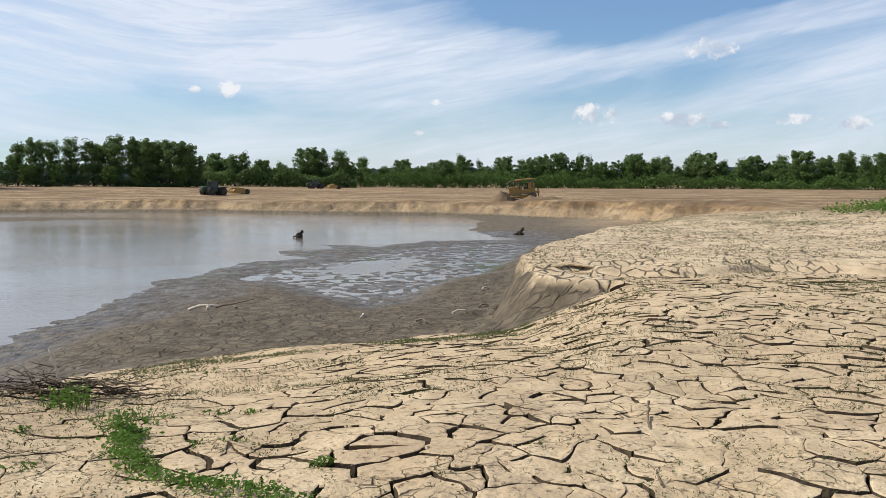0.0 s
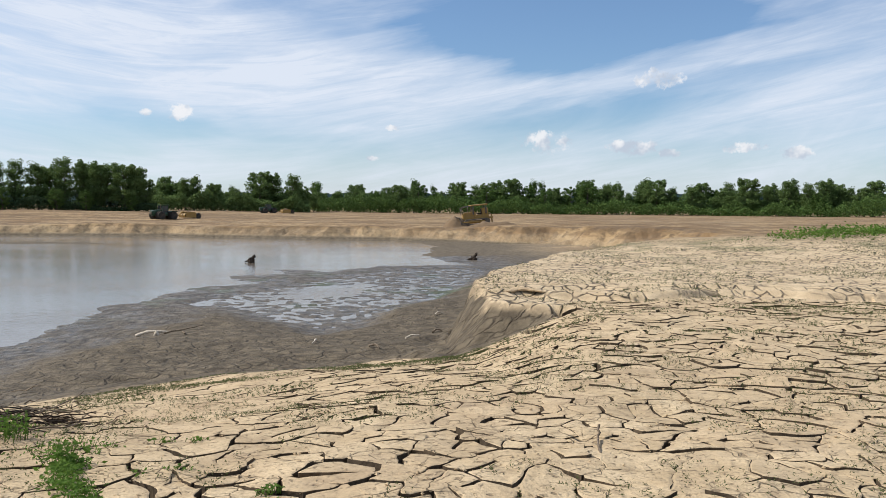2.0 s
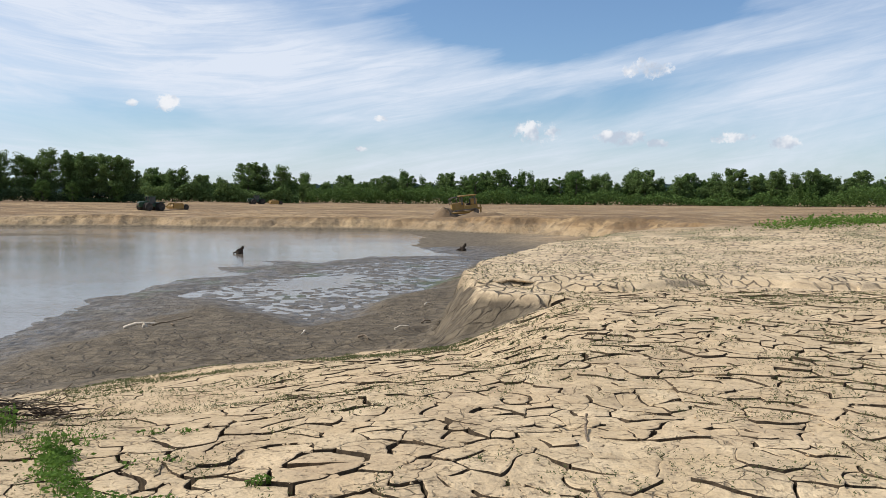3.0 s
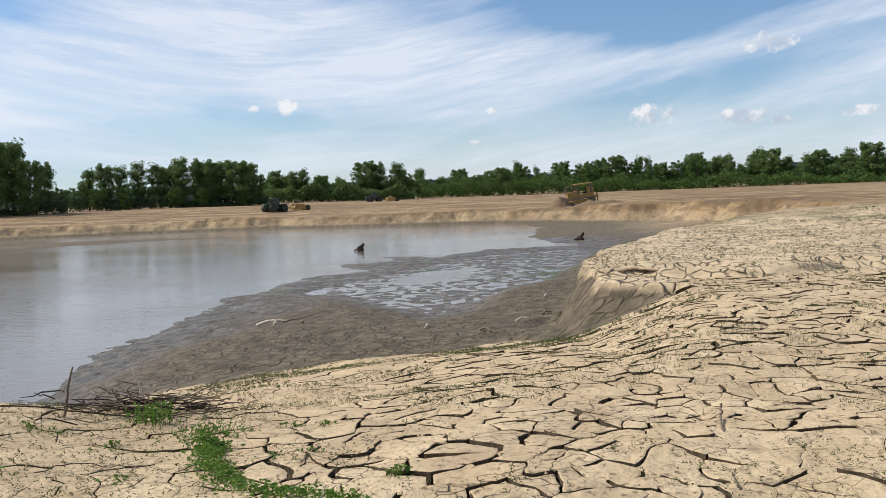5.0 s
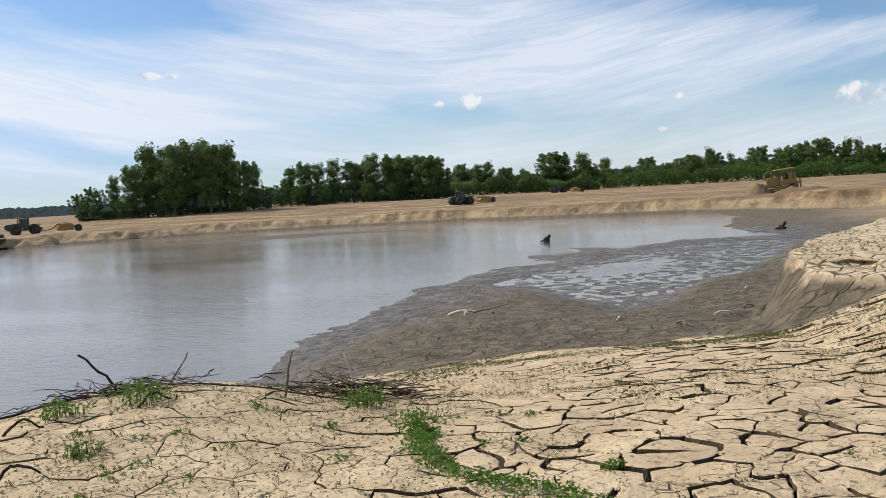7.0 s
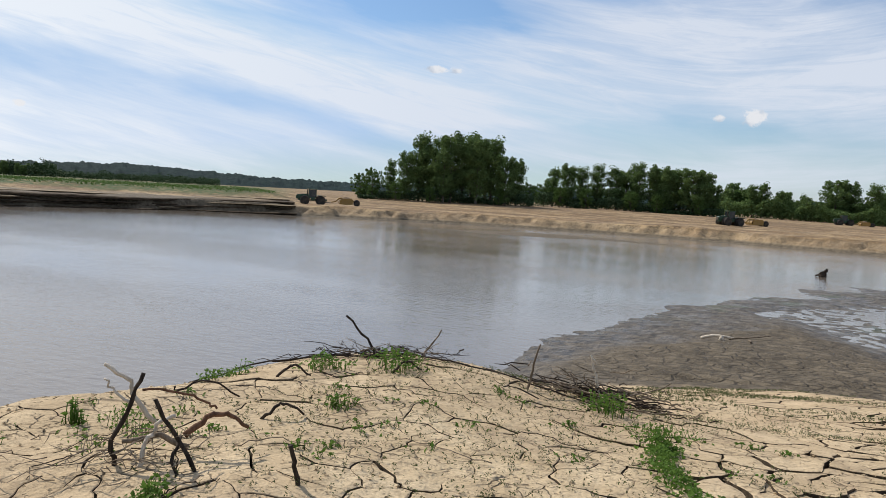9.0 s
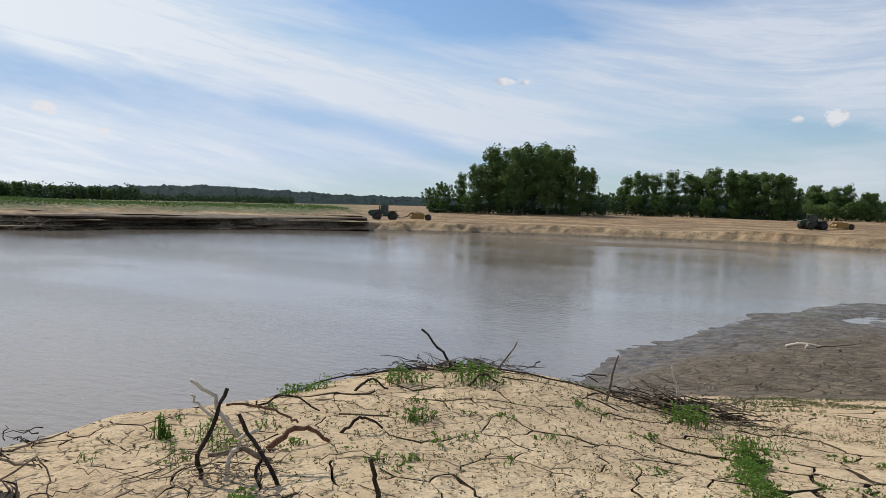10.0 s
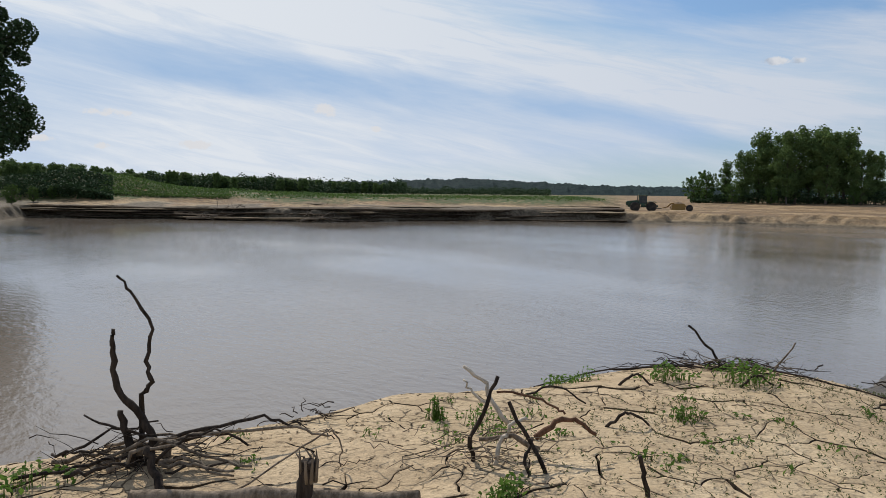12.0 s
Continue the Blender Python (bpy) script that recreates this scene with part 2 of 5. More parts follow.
def lie(x, y):
    """Height of the ground, and masks: wet mud with shade of the far banks, far fill, green."""
    x, y = np.asarray(x, float), np.asarray(y, float)
    d, azi = np.hypot(x, y), np.degrees(np.arctan2(x, y))
    wx, wy = x + 0.5 * rough(x, y, 3.0, 3), y + 0.5 * rough(x, y, 3.0, 4)
    bx, by = x + 0.25 * rough(x, y, 1.6, 34), y + 0.25 * rough(x, y, 1.6, 35)
    foot = outside(bx, by, FOOT)
    shore = outside(wx, wy, SHORE)
    # upper ground near the eye
    near = -0.14 - 0.042 * np.maximum(y - 4.5, 0) + 0.17 * np.exp(-((x + 4.6) / 2.2) ** 2 - ((y - 4.5) / 3.2) ** 2)
    near += 0.05 * rough(x, y, 2.5, 11) + 0.022 * rough(x, y, 0.7, 12, 2) + 0.009 * rough(x, y, 0.2, 16, 2)
    edge = 22.6 + 0.9 * rough(x, y, 3.2, 13, 3) - 0.05 * x
    ledge = 0.18 * step(-0.22, 0.22, y - edge) + 0.10 * step(-0.25, 0.25, y - edge - 1.3 - 0.5 * rough(x, y, 2.0, 15))
    top = -0.74 + 0.04 * rough(x, y, 3, 14) + 1.0 * step(10, 32, x) * step(28, 48, y)
    near += ledge * step(0.5, 2.5, x)
    terrace = step(23.5, 26.5, y)
    near = near * (1 - terrace) + top * terrace
    # far fill
    left = step(5, -25, azi)
    far = -1.4 + 1.35 * left * step(160, 225, d)
    bank = step(-44, -48, azi + 0.8 * rough(x, y, 9, 23))
    field = -1.15 + 1.65 * step(2, 30, foot) + 0.7 * step(-62, -74, azi) * step(10, 34, foot)
    far = far * (1 - bank) + bank * (field - 0.0006 * np.maximum(d - 190, 0))
    far += 0.18 * rough(x, y, 14, 21) * step(400, 100, d) + 0.16 * rough(x, y, 4, 22) * step(300, 60, d)
    hump = np.exp(-((azi + 80.5) / 4.2) ** 2 - ((d - 163) / 13) ** 2)
    far += 3.5 * hump + 0.75 * step(2.5, 9, azi) * step(48, 6, foot) * step(60, 75, d)
    blend = step(52, 84, np.hypot(x, y))
    upper = near * (1 - blend) + far * blend
    # slopes to the pond
    gentle = -2.42 + 0.18 * along(bx, by, FOOT[3:7]) + (0.24 + 0.9 * step(19.6, 21.8, y)) * np.maximum(x - 1.4, 0) + (0.10 * rough(x, y, 1.3, 38) + 0.07 * rough(x, y, 0.5, 39, 2)) * step(18.6, 20.4, y) + 0.72 * np.exp(-((x + 5.5) / 1.9) ** 2 - ((y - 6.4) / 2.0) ** 2)
    mound = -2.42 + 1.15 * along(bx, by, FOOT[:4])
    cliff = -2.42 + (2.5 + 0.25 * rough(x, y, 0.9, 36)) * along(bx, by, FOOT[7:14]) + 0.24 * rough(x, y, 1.1, 57) + 0.14 * rough(x, y, 0.4, 58, 2)
    slope = smallest(smallest(gentle, mound, 0.5), cliff, 0.12)
    s = np.maximum(foot, 0)
    g = 0.66 + 0.6 * bank + 0.1 * rough(x, y, 5, 31)
    raw = s * g + 0.2 * rough(x * 0.4, y * 0.4, 5, 32) * step(0, 1.5, s)
    shelf = 0.45 * (np.floor(raw / 0.45) + step(0.55, 1.0, raw / 0.45 - np.floor(raw / 0.45)))
    shelves = raw * (1 - bank) + bank * (0.8 * shelf + 0.2 * raw)
    clods = (0.50 * rough(x, y, 3.4, 33) + 0.46 * rough(x, y, 1.5, 37)) * step(0, 1.5, s)
    level = np.where(d > 60, WATER + 0.03, -2.42)
    slope = np.where(d > 62, level + shelves + clods, slope)
    z = smallest(upper, slope, np.where(d > 62, 0.25, np.where((x > 1.2) & (y > 19), 0.12, 0.35)))
    # mud flat
    mud = WATER + np.where(shore > 0, 0.034 * shore + 0.02 * np.minimum(shore, 1), 0.08 * shore)
    mud += (0.035 * rough(x, y, 2.4, 41) + 0.018 * rough(x, y, 0.7, 42)) * step(-2, 1, shore)
    shal = step(1.0, -1.5, outside(wx, wy, SHALLOW)) * (shore > -0.5)
    ripple = 0.034 * grain(x, y * 0.8, 0.30, 43) + 0.010 * grain(x, y, 0.7, 46) + 0.006 + 0.009 * rough(x, y, 6.0, 44, 2)
    mud = mud * (1 - shal) + (WATER + ripple) * shal
    pool = np.maximum(step(0.6, -0.8, outside(wx, wy, POOL)), step(0.3, -0.5, outside(wx, wy, PUDDLE)))
    mud = mud * (1 - pool) + (WATER - 0.012 + 0.45 * ripple) * pool
    lobe = 0.24 * step(0.5, -1.6, outside(wx, wy, LOBE)) + 0.10 * np.exp(-((x + 7.2) / 3.0) ** 2 - ((y - 25.5) / 4.0) ** 2)
    bar = WATER - 0.10 + 0.30 * np.exp(-((x + 52) / 12) ** 2 - ((y - 96 - 0.15 * (x + 52)) / 5.0) ** 2) + 0.07 * rough(x, y, 5, 45)
    bar = np.where((d > 80) & (shore < 0), bar, -9)
    mud = np.maximum(mud + lobe, bar)
    apron = level - 0.15 * np.maximum(-foot, 0)
    inside = np.maximum(mud, apron)
    edge = step(-0.6, 0.6, foot)
    z = np.where(foot > 0.6, z, np.where(foot < -0.6, inside, inside * (1 - edge) + z * edge))
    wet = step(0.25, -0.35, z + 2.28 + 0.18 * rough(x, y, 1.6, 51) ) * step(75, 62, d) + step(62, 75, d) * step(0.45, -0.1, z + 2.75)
    # cut bank: moist soil colour, deepened to hold the shade of its face
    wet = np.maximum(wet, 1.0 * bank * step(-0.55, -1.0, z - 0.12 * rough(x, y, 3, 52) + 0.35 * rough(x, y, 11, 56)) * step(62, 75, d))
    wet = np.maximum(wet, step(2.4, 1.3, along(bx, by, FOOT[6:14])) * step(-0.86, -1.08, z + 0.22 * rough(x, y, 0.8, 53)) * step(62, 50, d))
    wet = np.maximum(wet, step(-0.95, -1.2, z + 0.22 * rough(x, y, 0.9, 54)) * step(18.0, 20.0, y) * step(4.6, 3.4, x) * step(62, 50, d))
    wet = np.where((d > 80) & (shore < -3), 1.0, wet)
    # far fill faces: part of the wet colour stands for their shade
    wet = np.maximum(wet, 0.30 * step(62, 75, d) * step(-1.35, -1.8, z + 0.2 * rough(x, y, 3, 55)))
    sand = step(42, 74, d) * (1 - wet)
    green = bank * step(-0.6, 0.3, z + 0.4 * rough(x, y, 9, 62)) + step(0.35, 0.75, rough(x, y, 2.2, 61)) * step(30, 42, y) * step(60, 50, d) * 0.5
    green = np.clip(green + hump, 0, 1)
    return z, wet, sand, green


def height(x, y):
    return float(lie(np.array([x]), np.array([y]))[0][0])


# ---- materials of the ground ----
def mud_material(name, sheet):
    m, n = material(name)
    p = n.place()
    big, mid, fine = n.noise(p, 0.35, 4), n.noise(p, 2.2, 5), n.noise(p, 38, 5, 0.65)
    dry = n.mix(n.ramp(mid, 0.3, 0.7), (0.535, 0.405, 0.245), (0.725, 0.570, 0.365))
    dry = n.mix(n.ramp(big, 0.40, 0.65, 0, 0.5), dry, (0.58, 0.425, 0.262))
    dry = n.mix(n.ramp(fine, 0.40, 0.72, 0, 0.55), dry, (0.34, 0.252, 0.158))
    hgt = n.math("ADD", n.math("MULTIPLY", fine, 0.5), n.math("MULTIPLY", mid, 1.2))
    if not sheet:
        tone = n.rnd() if name.endswith("single") else n.island()
        dry = n.mix(n.math("MULTIPLY", tone, 0.42), dry, (0.45, 0.335, 0.205))
        warp = n.vmath("ADD", p, n.vmath("MULTIPLY", n.noise(p, 7, 3, out=1), (0.10, 0.10, 0.0)))
        hair = n.math("MULTIPLY", n.ramp(n.voronoi(n.scaled(warp, 1, 1, 0), 5.5, "DISTANCE_TO_EDGE"), 0.0, 0.028, 1.0, 0.0), n.ramp(n.noise(p, 1.6, 3), 0.50, 0.62))
        dry = n.mix(n.ramp(n.noise(p, 1.3, 5, 0.6), 0.50, 0.70, 0, 0.45), dry, (0.36, 0.262, 0.170))
        pits = n.ramp(n.noise(p, 16, 4, 0.6), 0.58, 0.70)
        dry = n.mix(n.math("MULTIPLY", hair, 0.65), dry, (0.14, 0.102, 0.065))
        dry = n.mix(n.math("MULTIPLY", pits, 0.75), dry, (0.22, 0.160, 0.098))
        dry = n.mix(n.ramp(n.noise(p, 5.0, 6, 0.7), 0.52, 0.66, 0, 0.45), dry, (0.30, 0.220, 0.138))
        relief = n.math("SUBTRACT", n.math("ADD", n.math("MULTIPLY", fine, 0.35), n.noise(p, 9, 5, 0.6)), n.math("ADD", hair, n.math("MULTIPLY", pits, 0.4)))
        n.surface(dry, 0.95, normal=n.bump(relief, 0.034, 1.0), spec=0.15)
        return m
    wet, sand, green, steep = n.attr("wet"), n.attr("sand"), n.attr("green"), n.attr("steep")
    dry = n.mix(n.math("MULTIPLY", steep, n.ramp(n.noise(p, 3.0, 5, 0.65), 0.30, 0.55, 0.25, 0.9)), dry, (0.27, 0.205, 0.128))
    # cracks too far off to be pieces of their own
    warp = n.vmath("ADD", p, n.vmath("MULTIPLY", n.noise(p, 1.3, 3, out=1), (0.55, 0.55, 0)))
    warp2 = n.vmath("ADD", p, n.vmath("MULTIPLY", n.noise(p, 1.6, 3, out=1), (0.3, 0.3, 0)))
    crack = n.math("MULTIPLY", n.ramp(n.voronoi(n.scaled(warp2, 1.1, 0.7, 0), 2.4, "DISTANCE_TO_EDGE"), 0.0, 0.085, 1.0, 0.0), n.ramp(n.noise(p, 0.7, 3), 0.34, 0.50))
    crack_wet = n.ramp(n.voronoi(n.scaled(warp, 0.8, 1.5, 0), 2.3, "DISTANCE_TO_EDGE"), 0.0, 0.12, 1.0, 0.0)
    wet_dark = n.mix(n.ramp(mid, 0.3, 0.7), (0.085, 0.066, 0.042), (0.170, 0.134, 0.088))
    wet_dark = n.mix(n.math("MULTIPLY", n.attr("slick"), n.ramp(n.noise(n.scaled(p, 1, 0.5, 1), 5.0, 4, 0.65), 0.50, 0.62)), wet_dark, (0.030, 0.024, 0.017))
    # wet mud, and the bank shade coloured in through the same mask
    wet_shade = n.ramp(wet, 0.05, 0.95)
    fill = n.mix(n.ramp(n.noise(p, 0.12, 6, 0.6), 0.32, 0.68), (0.24, 0.145, 0.066), (0.48, 0.338, 0.178))
    fill = n.mix(n.ramp(n.noise(n.scaled(p, 0.02, 0.15, 1, 8), 1.0, 5, 0.6), 0.44, 0.60, 0, 0.75), fill, (0.175, 0.110, 0.056))
    fill = n.mix(n.ramp(n.noise(p, 0.8, 6, 0.7), 0.46, 0.62, 0, 0.85), fill, (0.135, 0.090, 0.050))
    c = n.mix(sand, dry, fill)
    c = n.mix(wet_shade, c, wet_dark)
    c = n.mix(n.math("MULTIPLY", green, n.ramp(n.noise(p, 0.8, 4), 0.25, 0.55)), c, (0.06, 0.095, 0.022))
    dryish = n.math("MULTIPLY", n.math("SUBTRACT", 1.0, wet_shade), n.math("SUBTRACT", 1.0, sand))
    far_cracks = n.math("MULTIPLY", crack, n.math("MULTIPLY", dryish, n.math("SUBTRACT", 1.0, steep)))
    wet_cracks = n.math("MULTIPLY", crack_wet, n.math("MULTIPLY", wet_shade, n.ramp(wet, 0.5, 1.0, 1.0, 0.55)))
    cut = n.math("MAXIMUM", far_cracks, n.math("MULTIPLY", wet_cracks, n.attr("firm")))
    hgt = n.math("SUBTRACT", n.math("MULTIPLY", n.math("ADD", hgt, n.noise(p, 5.5, 5, 0.65)), n.math("ADD", 0.10, n.math("MULTIPLY", dryish, 0.55))), cut)
    c = n.mix(n.math("MULTIPLY", cut, 0.92), c, (0.06, 0.045, 0.03))
    gloss = n.mix(n.attr("slick"), (0.9, 0.9, 0.9), n.mix(n.ramp(n.noise(p, 1.1, 4), 0.4, 0.65), (0.50, 0.5, 0.5), (0.26, 0.26, 0.26)))
    lumps = n.math("MULTIPLY", n.noise(p, 0.9, 7, 0.7), sand)
    wetlump = n.math("MULTIPLY", n.noise(n.scaled(p, 1, 0.6, 1), 3.2, 5, 0.65), wet_shade)
    first = n.bump(n.math("ADD", lumps, n.math("MULTIPLY", wetlump, 0.28)), 0.55, 0.9)
    n.surface(c, gloss, normal=n.bump(hgt, 0.07, 0.9, first), spec=0.35)
    return m


GROUND_MAT = mud_material("cracked mud ground", True)
PLATE_MAT = mud_material("dry mud plates", False)
PLATE_ONE = mud_material("dry mud plate single", False)


def sheet_mesh(name, verts, quads, mat, smooth=True):
    me = bpy.data.meshes.new(name)
    me.vertices.add(len(verts))
    me.vertices.foreach_set("co", np.asarray(verts, np.float32).ravel())
    me.loops.add(quads.size)
    me.loops.foreach_set("vertex_index", quads.ravel().astype(np.int32))
    me.polygons.add(len(quads))
    me.polygons.foreach_set("loop_start", np.arange(0, quads.size, quads.shape[1], dtype=np.int32))
    me.polygons.foreach_set("use_smooth", np.full(len(quads), smooth))
    me.update(calc_edges=True)
    me.materials.append(mat)
    return me


# one sheet of ground, finer where the walk looks, out to the horizon
angles = np.radians(np.concatenate([np.linspace(-98, 42, 800), np.linspace(42, 262, 60)[1:-1]]))
radii = np.concatenate([[0.0], np.geomspace(0.5, 19, 190), np.arange(19.15, 25, 0.13), np.arange(25.15, 66, 0.15), np.geomspace(66.4, 92, 40), np.arange(92.4, 150, 0.3), np.geomspace(151, 4800, 90)])
AA, RR = np.meshgrid(angles, radii)
GX, GY = RR * np.sin(AA), RR * np.cos(AA)
GZ, GWET_SHADE, GSAND, GGREEN = lie(GX, GY)


def plated(x, y, z, wet):
    """Where the dry crust lies in loose plates."""
    d = np.hypot(x, y)
    nose = (x < 4.4) & (x > 0.4) & (y > 19.0 + 0.25 * x)
    return (wet < 0.25) & (y < 21.4 + 0.3 * grain(x, y, 1.5, 17)) & (d < 27) & (z > -2.3) & ~nose


under = plated(GX, GY, GZ, GWET_SHADE)
NR, NA = RR.shape
idx = np.arange(NR * NA).reshape(NR, NA)
nxt = np.roll(idx, -1, axis=1)
quads = np.stack([idx[:-1], nxt[:-1], nxt[1:], idx[1:]], -1).reshape(-1, 4)[:, ::-1]
gz = GZ - 0.24 * under
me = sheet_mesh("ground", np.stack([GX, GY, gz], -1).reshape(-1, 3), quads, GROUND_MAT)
firm = step(0.0, 0.35, GZ - WATER) * (RR < 60)
slick = step(0.42, 0.02, GZ - WATER) * (RR < 75)
fall = np.hypot(np.gradient(GZ, axis=0) / np.maximum(np.gradient(RR, axis=0), 0.01), np.gradient(GZ, axis=1) / np.maximum(RR * np.gradient(np.unwrap(AA, axis=1), axis=1), 0.01))
steep = step(0.35, 0.9, fall) * (RR < 62) * (RR > 10)
# floor below the plates is darkened through the wet mask as crack shade
for name, v in (("steep", steep), ("wet", np.maximum(GWET_SHADE, 0.55 * under)), ("sand", GSAND), ("green", GGREEN), ("firm", firm), ("slick", slick)):
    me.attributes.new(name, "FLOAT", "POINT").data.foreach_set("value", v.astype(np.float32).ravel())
ground = tagged(new("ground", me), "pale dried mud sloping to a drained muddy pond and bare earth fill", "ground", kind="structure")

# ---- water ----
m, n = material("muddy water")
p = n.place()
rip = n.math("ADD", n.noise(n.scaled(p, 1.0, 2.2, 1, 25), 1.6, 3, 0.5), n.math("MULTIPLY", n.noise(n.scaled(p, 1, 1.8, 1, 25), 6.0, 3), 0.35))
calm = n.ramp(n.noise(n.scaled(p, 0.5, 1.2, 1, 30), 0.06, 3), 0.35, 0.65, 0.35, 1.0)
n.surface(n.mix(n.ramp(n.noise(p, 0.05, 3), 0.3, 0.7), (0.190, 0.160, 0.130), (0.232, 0.197, 0.162)), 0.06, normal=n.bump(n.math("MULTIPLY", rip, calm), 0.034, 0.9), IOR=1.33)
bm = bmesh.new()
bm.faces.new([bm.verts.new((x, y, WATER)) for x, y in ((-190, -90), (45, -90), (45, 150), (-190, 150))])
me = bpy.data.meshes.new("water")
bm.to_mesh(me), bm.free()
me.materials.append(m)
tagged(new("water", me), "shallow brown water left in the drained pond", "water", kind="structure")
# ---- things: helpers ----
def part(name, bm, mat, parent=None, label=""):
    """Links a bmesh as one mesh object, under a thing or a part if given."""
    me = bpy.data.meshes.new(name)
    bm.to_mesh(me), bm.free()
    me.materials.append(mat)
    ob = new(name, me)
    ob.parent = parent
    return tagged(ob, label) if label else ob


def thing(name, label, category, m=None, group="", kind=""):
    ob = new(name)
    if m is not None:
        ob.matrix_basis = m
    ob.empty_display_size = 0.1
    return tagged(ob, label, category, group, kind)


def tube(bm, line, radii, sides=6):
    """A round limb along a line, tapering by the radii."""
    rings, pts = [], [Vector(p) for p in line]
    for i, p in enumerate(pts):
        ahead = (pts[min(i + 1, len(pts) - 1)] - pts[max(i - 1, 0)]).normalized()
        side = ahead.cross(Vector((0.31, 0.17, 0.93))).normalized()
        if side.length < 0.5:
            side = ahead.cross(Vector((1, 0, 0))).normalized()
        other = ahead.cross(side)
        r = radii[i] if isinstance(radii, (list, tuple)) else radii
        rings.append([bm.verts.new(p + (side * math.cos(a) + other * math.sin(a)) * r) for a in (2 * math.pi * k / sides for k in range(sides))])
    for a, b in zip(rings, rings[1:]):
        for k in range(sides):
            bm.faces.new((a[k], a[(k + 1) % sides], b[(k + 1) % sides], b[k])).smooth = True
    bm.faces.new(rings[0][::-1]), bm.faces.new(rings[-1])
    return bm


def box(bm, cx, cy, cz, sx, sy, sz, bevel=0.0, m=None):
    """A box by its centre and sizes, its edges rounded."""
    made = bmesh.ops.create_cube(bm, size=1.0, matrix=Matrix.Translation((cx, cy, cz)) @ Matrix.Diagonal((sx, sy, sz, 1)))["verts"]
    if bevel:
        edges = list({e for v in made for e in v.link_edges})
        made = bmesh.ops.bevel(bm, geom=edges, offset=bevel, segments=2, affect="EDGES", profile=0.6)["verts"]
    if m is not None:
        bmesh.ops.transform(bm, matrix=m, verts=list({v for v in made if v.is_valid}))
    return bm


def prism(bm, outline, y0, y1):
    """A side outline in x, z, drawn out from y0 to y1."""
    a, b = [bm.verts.new((x, y0, z)) for x, z in outline], [bm.verts.new((x, y1, z)) for x, z in outline]
    bm.faces.new(a), bm.faces.new(b[::-1])
    for i in range(len(a)):
        j = (i + 1) % len(a)
        bm.faces.new((a[j], a[i], b[i], b[j]))
    bmesh.ops.recalc_face_normals(bm, faces=bm.faces)
    return bm


def round_body(bm, profile, axis_y=True, sides=24, centre=(0, 0, 0)):
    """A turned body about the y axis: profile of radius, y."""
    rings = [[bm.verts.new((centre[0] + r * math.cos(2 * math.pi * k / sides), centre[1] + y, centre[2] + r * math.sin(2 * math.pi * k / sides))) for k in range(sides)] for r, y in profile]
    for a, b in zip(rings, rings[1:]):
        for k in range(sides):
            bm.faces.new((a[k], b[k], b[(k + 1) % sides], a[(k + 1) % sides]))
    bm.faces.new(rings[0]), bm.faces.new(rings[-1][::-1])
    bmesh.ops.recalc_face_normals(bm, faces=bm.faces)
    return bm


def leaf_mesh(name, centres, normals_up, size, mat, seed, ratio=1.0):
    """Many small leaves: a bent four-cornered blade at each centre."""
    g = np.random.default_rng(seed)
    c = np.asarray(centres, float)
    k = len(c)
    a = g.normal(size=(k, 3))
    a[:, 2] *= 0.6
    a /= np.linalg.norm(a, axis=1)[:, None]
    n = g.normal(size=(k, 3)) + np.array([0, 0, normals_up])
    b = np.cross(n, a)
    b /= np.linalg.norm(b, axis=1)[:, None] + 1e-9
    up = np.cross(a, b)
    s = (size * g.uniform(0.6, 1.35, k))[:, None]
    v = np.stack([c - a * s, c - b * s * 0.6 * ratio + up * s * 0.15, c + a * s, c + b * s * 0.6 * ratio + up * s * 0.15], 1).reshape(-1, 3)
    return sheet_mesh(name, v, np.arange(4 * k).reshape(-1, 4), mat, False)


def leaf_material(name, dark, light, through=0.25):
    m, n = material(name)
    tone = n.island()
    c = n.mix(n.ramp(n.noise(n.place(), 0.35, 3), 0.3, 0.7), n.mix(tone, dark, light), n.mix(tone, light, dark))
    b = n.surface(c, 0.75, spec=0.15)
    t = n.t.nodes.new("ShaderNodeBsdfTranslucent")
    n.put(n.mix(0.5, c, light), t.inputs[0])
    mix = n.t.nodes.new("ShaderNodeMixShader")
    mix.inputs[0].default_value = through
    n.t.links.new(b.outputs[0], mix.inputs[1]), n.t.links.new(t.outputs[0], mix.inputs[2])
    o = [x for x in n.t.nodes if x.type == "OUTPUT_MATERIAL"][0]
    n.t.links.new(mix.outputs[0], o.inputs[0])
    return m


def bark_material(name, dark, light, scale=6.0):
    m, n = material(name)
    p = n.coord("Object")
    g = n.noise(n.scaled(p, 3, 3, 0.5), scale, 6, 0.65)
    n.surface(n.mix(n.ramp(g, 0.3, 0.7), dark, light), 0.9, normal=n.bump(g, 0.02, 0.7), spec=0.2)
    return m


LEAF_A = leaf_material("cottonwood leaves", (0.066, 0.122, 0.038), (0.190, 0.265, 0.090), 0.28)
# darker leaves for far scrub, and for plants whose shade is in the colour
LEAF_C = leaf_material("far scrub and shaded leaves", (0.026, 0.056, 0.024), (0.065, 0.105, 0.042), 0.08)
LEAF_B = leaf_material("willow leaves", (0.050, 0.102, 0.024), (0.130, 0.205, 0.055))
BARK = bark_material("grey bark", (0.07, 0.055, 0.04), (0.20, 0.17, 0.135), 1.2)


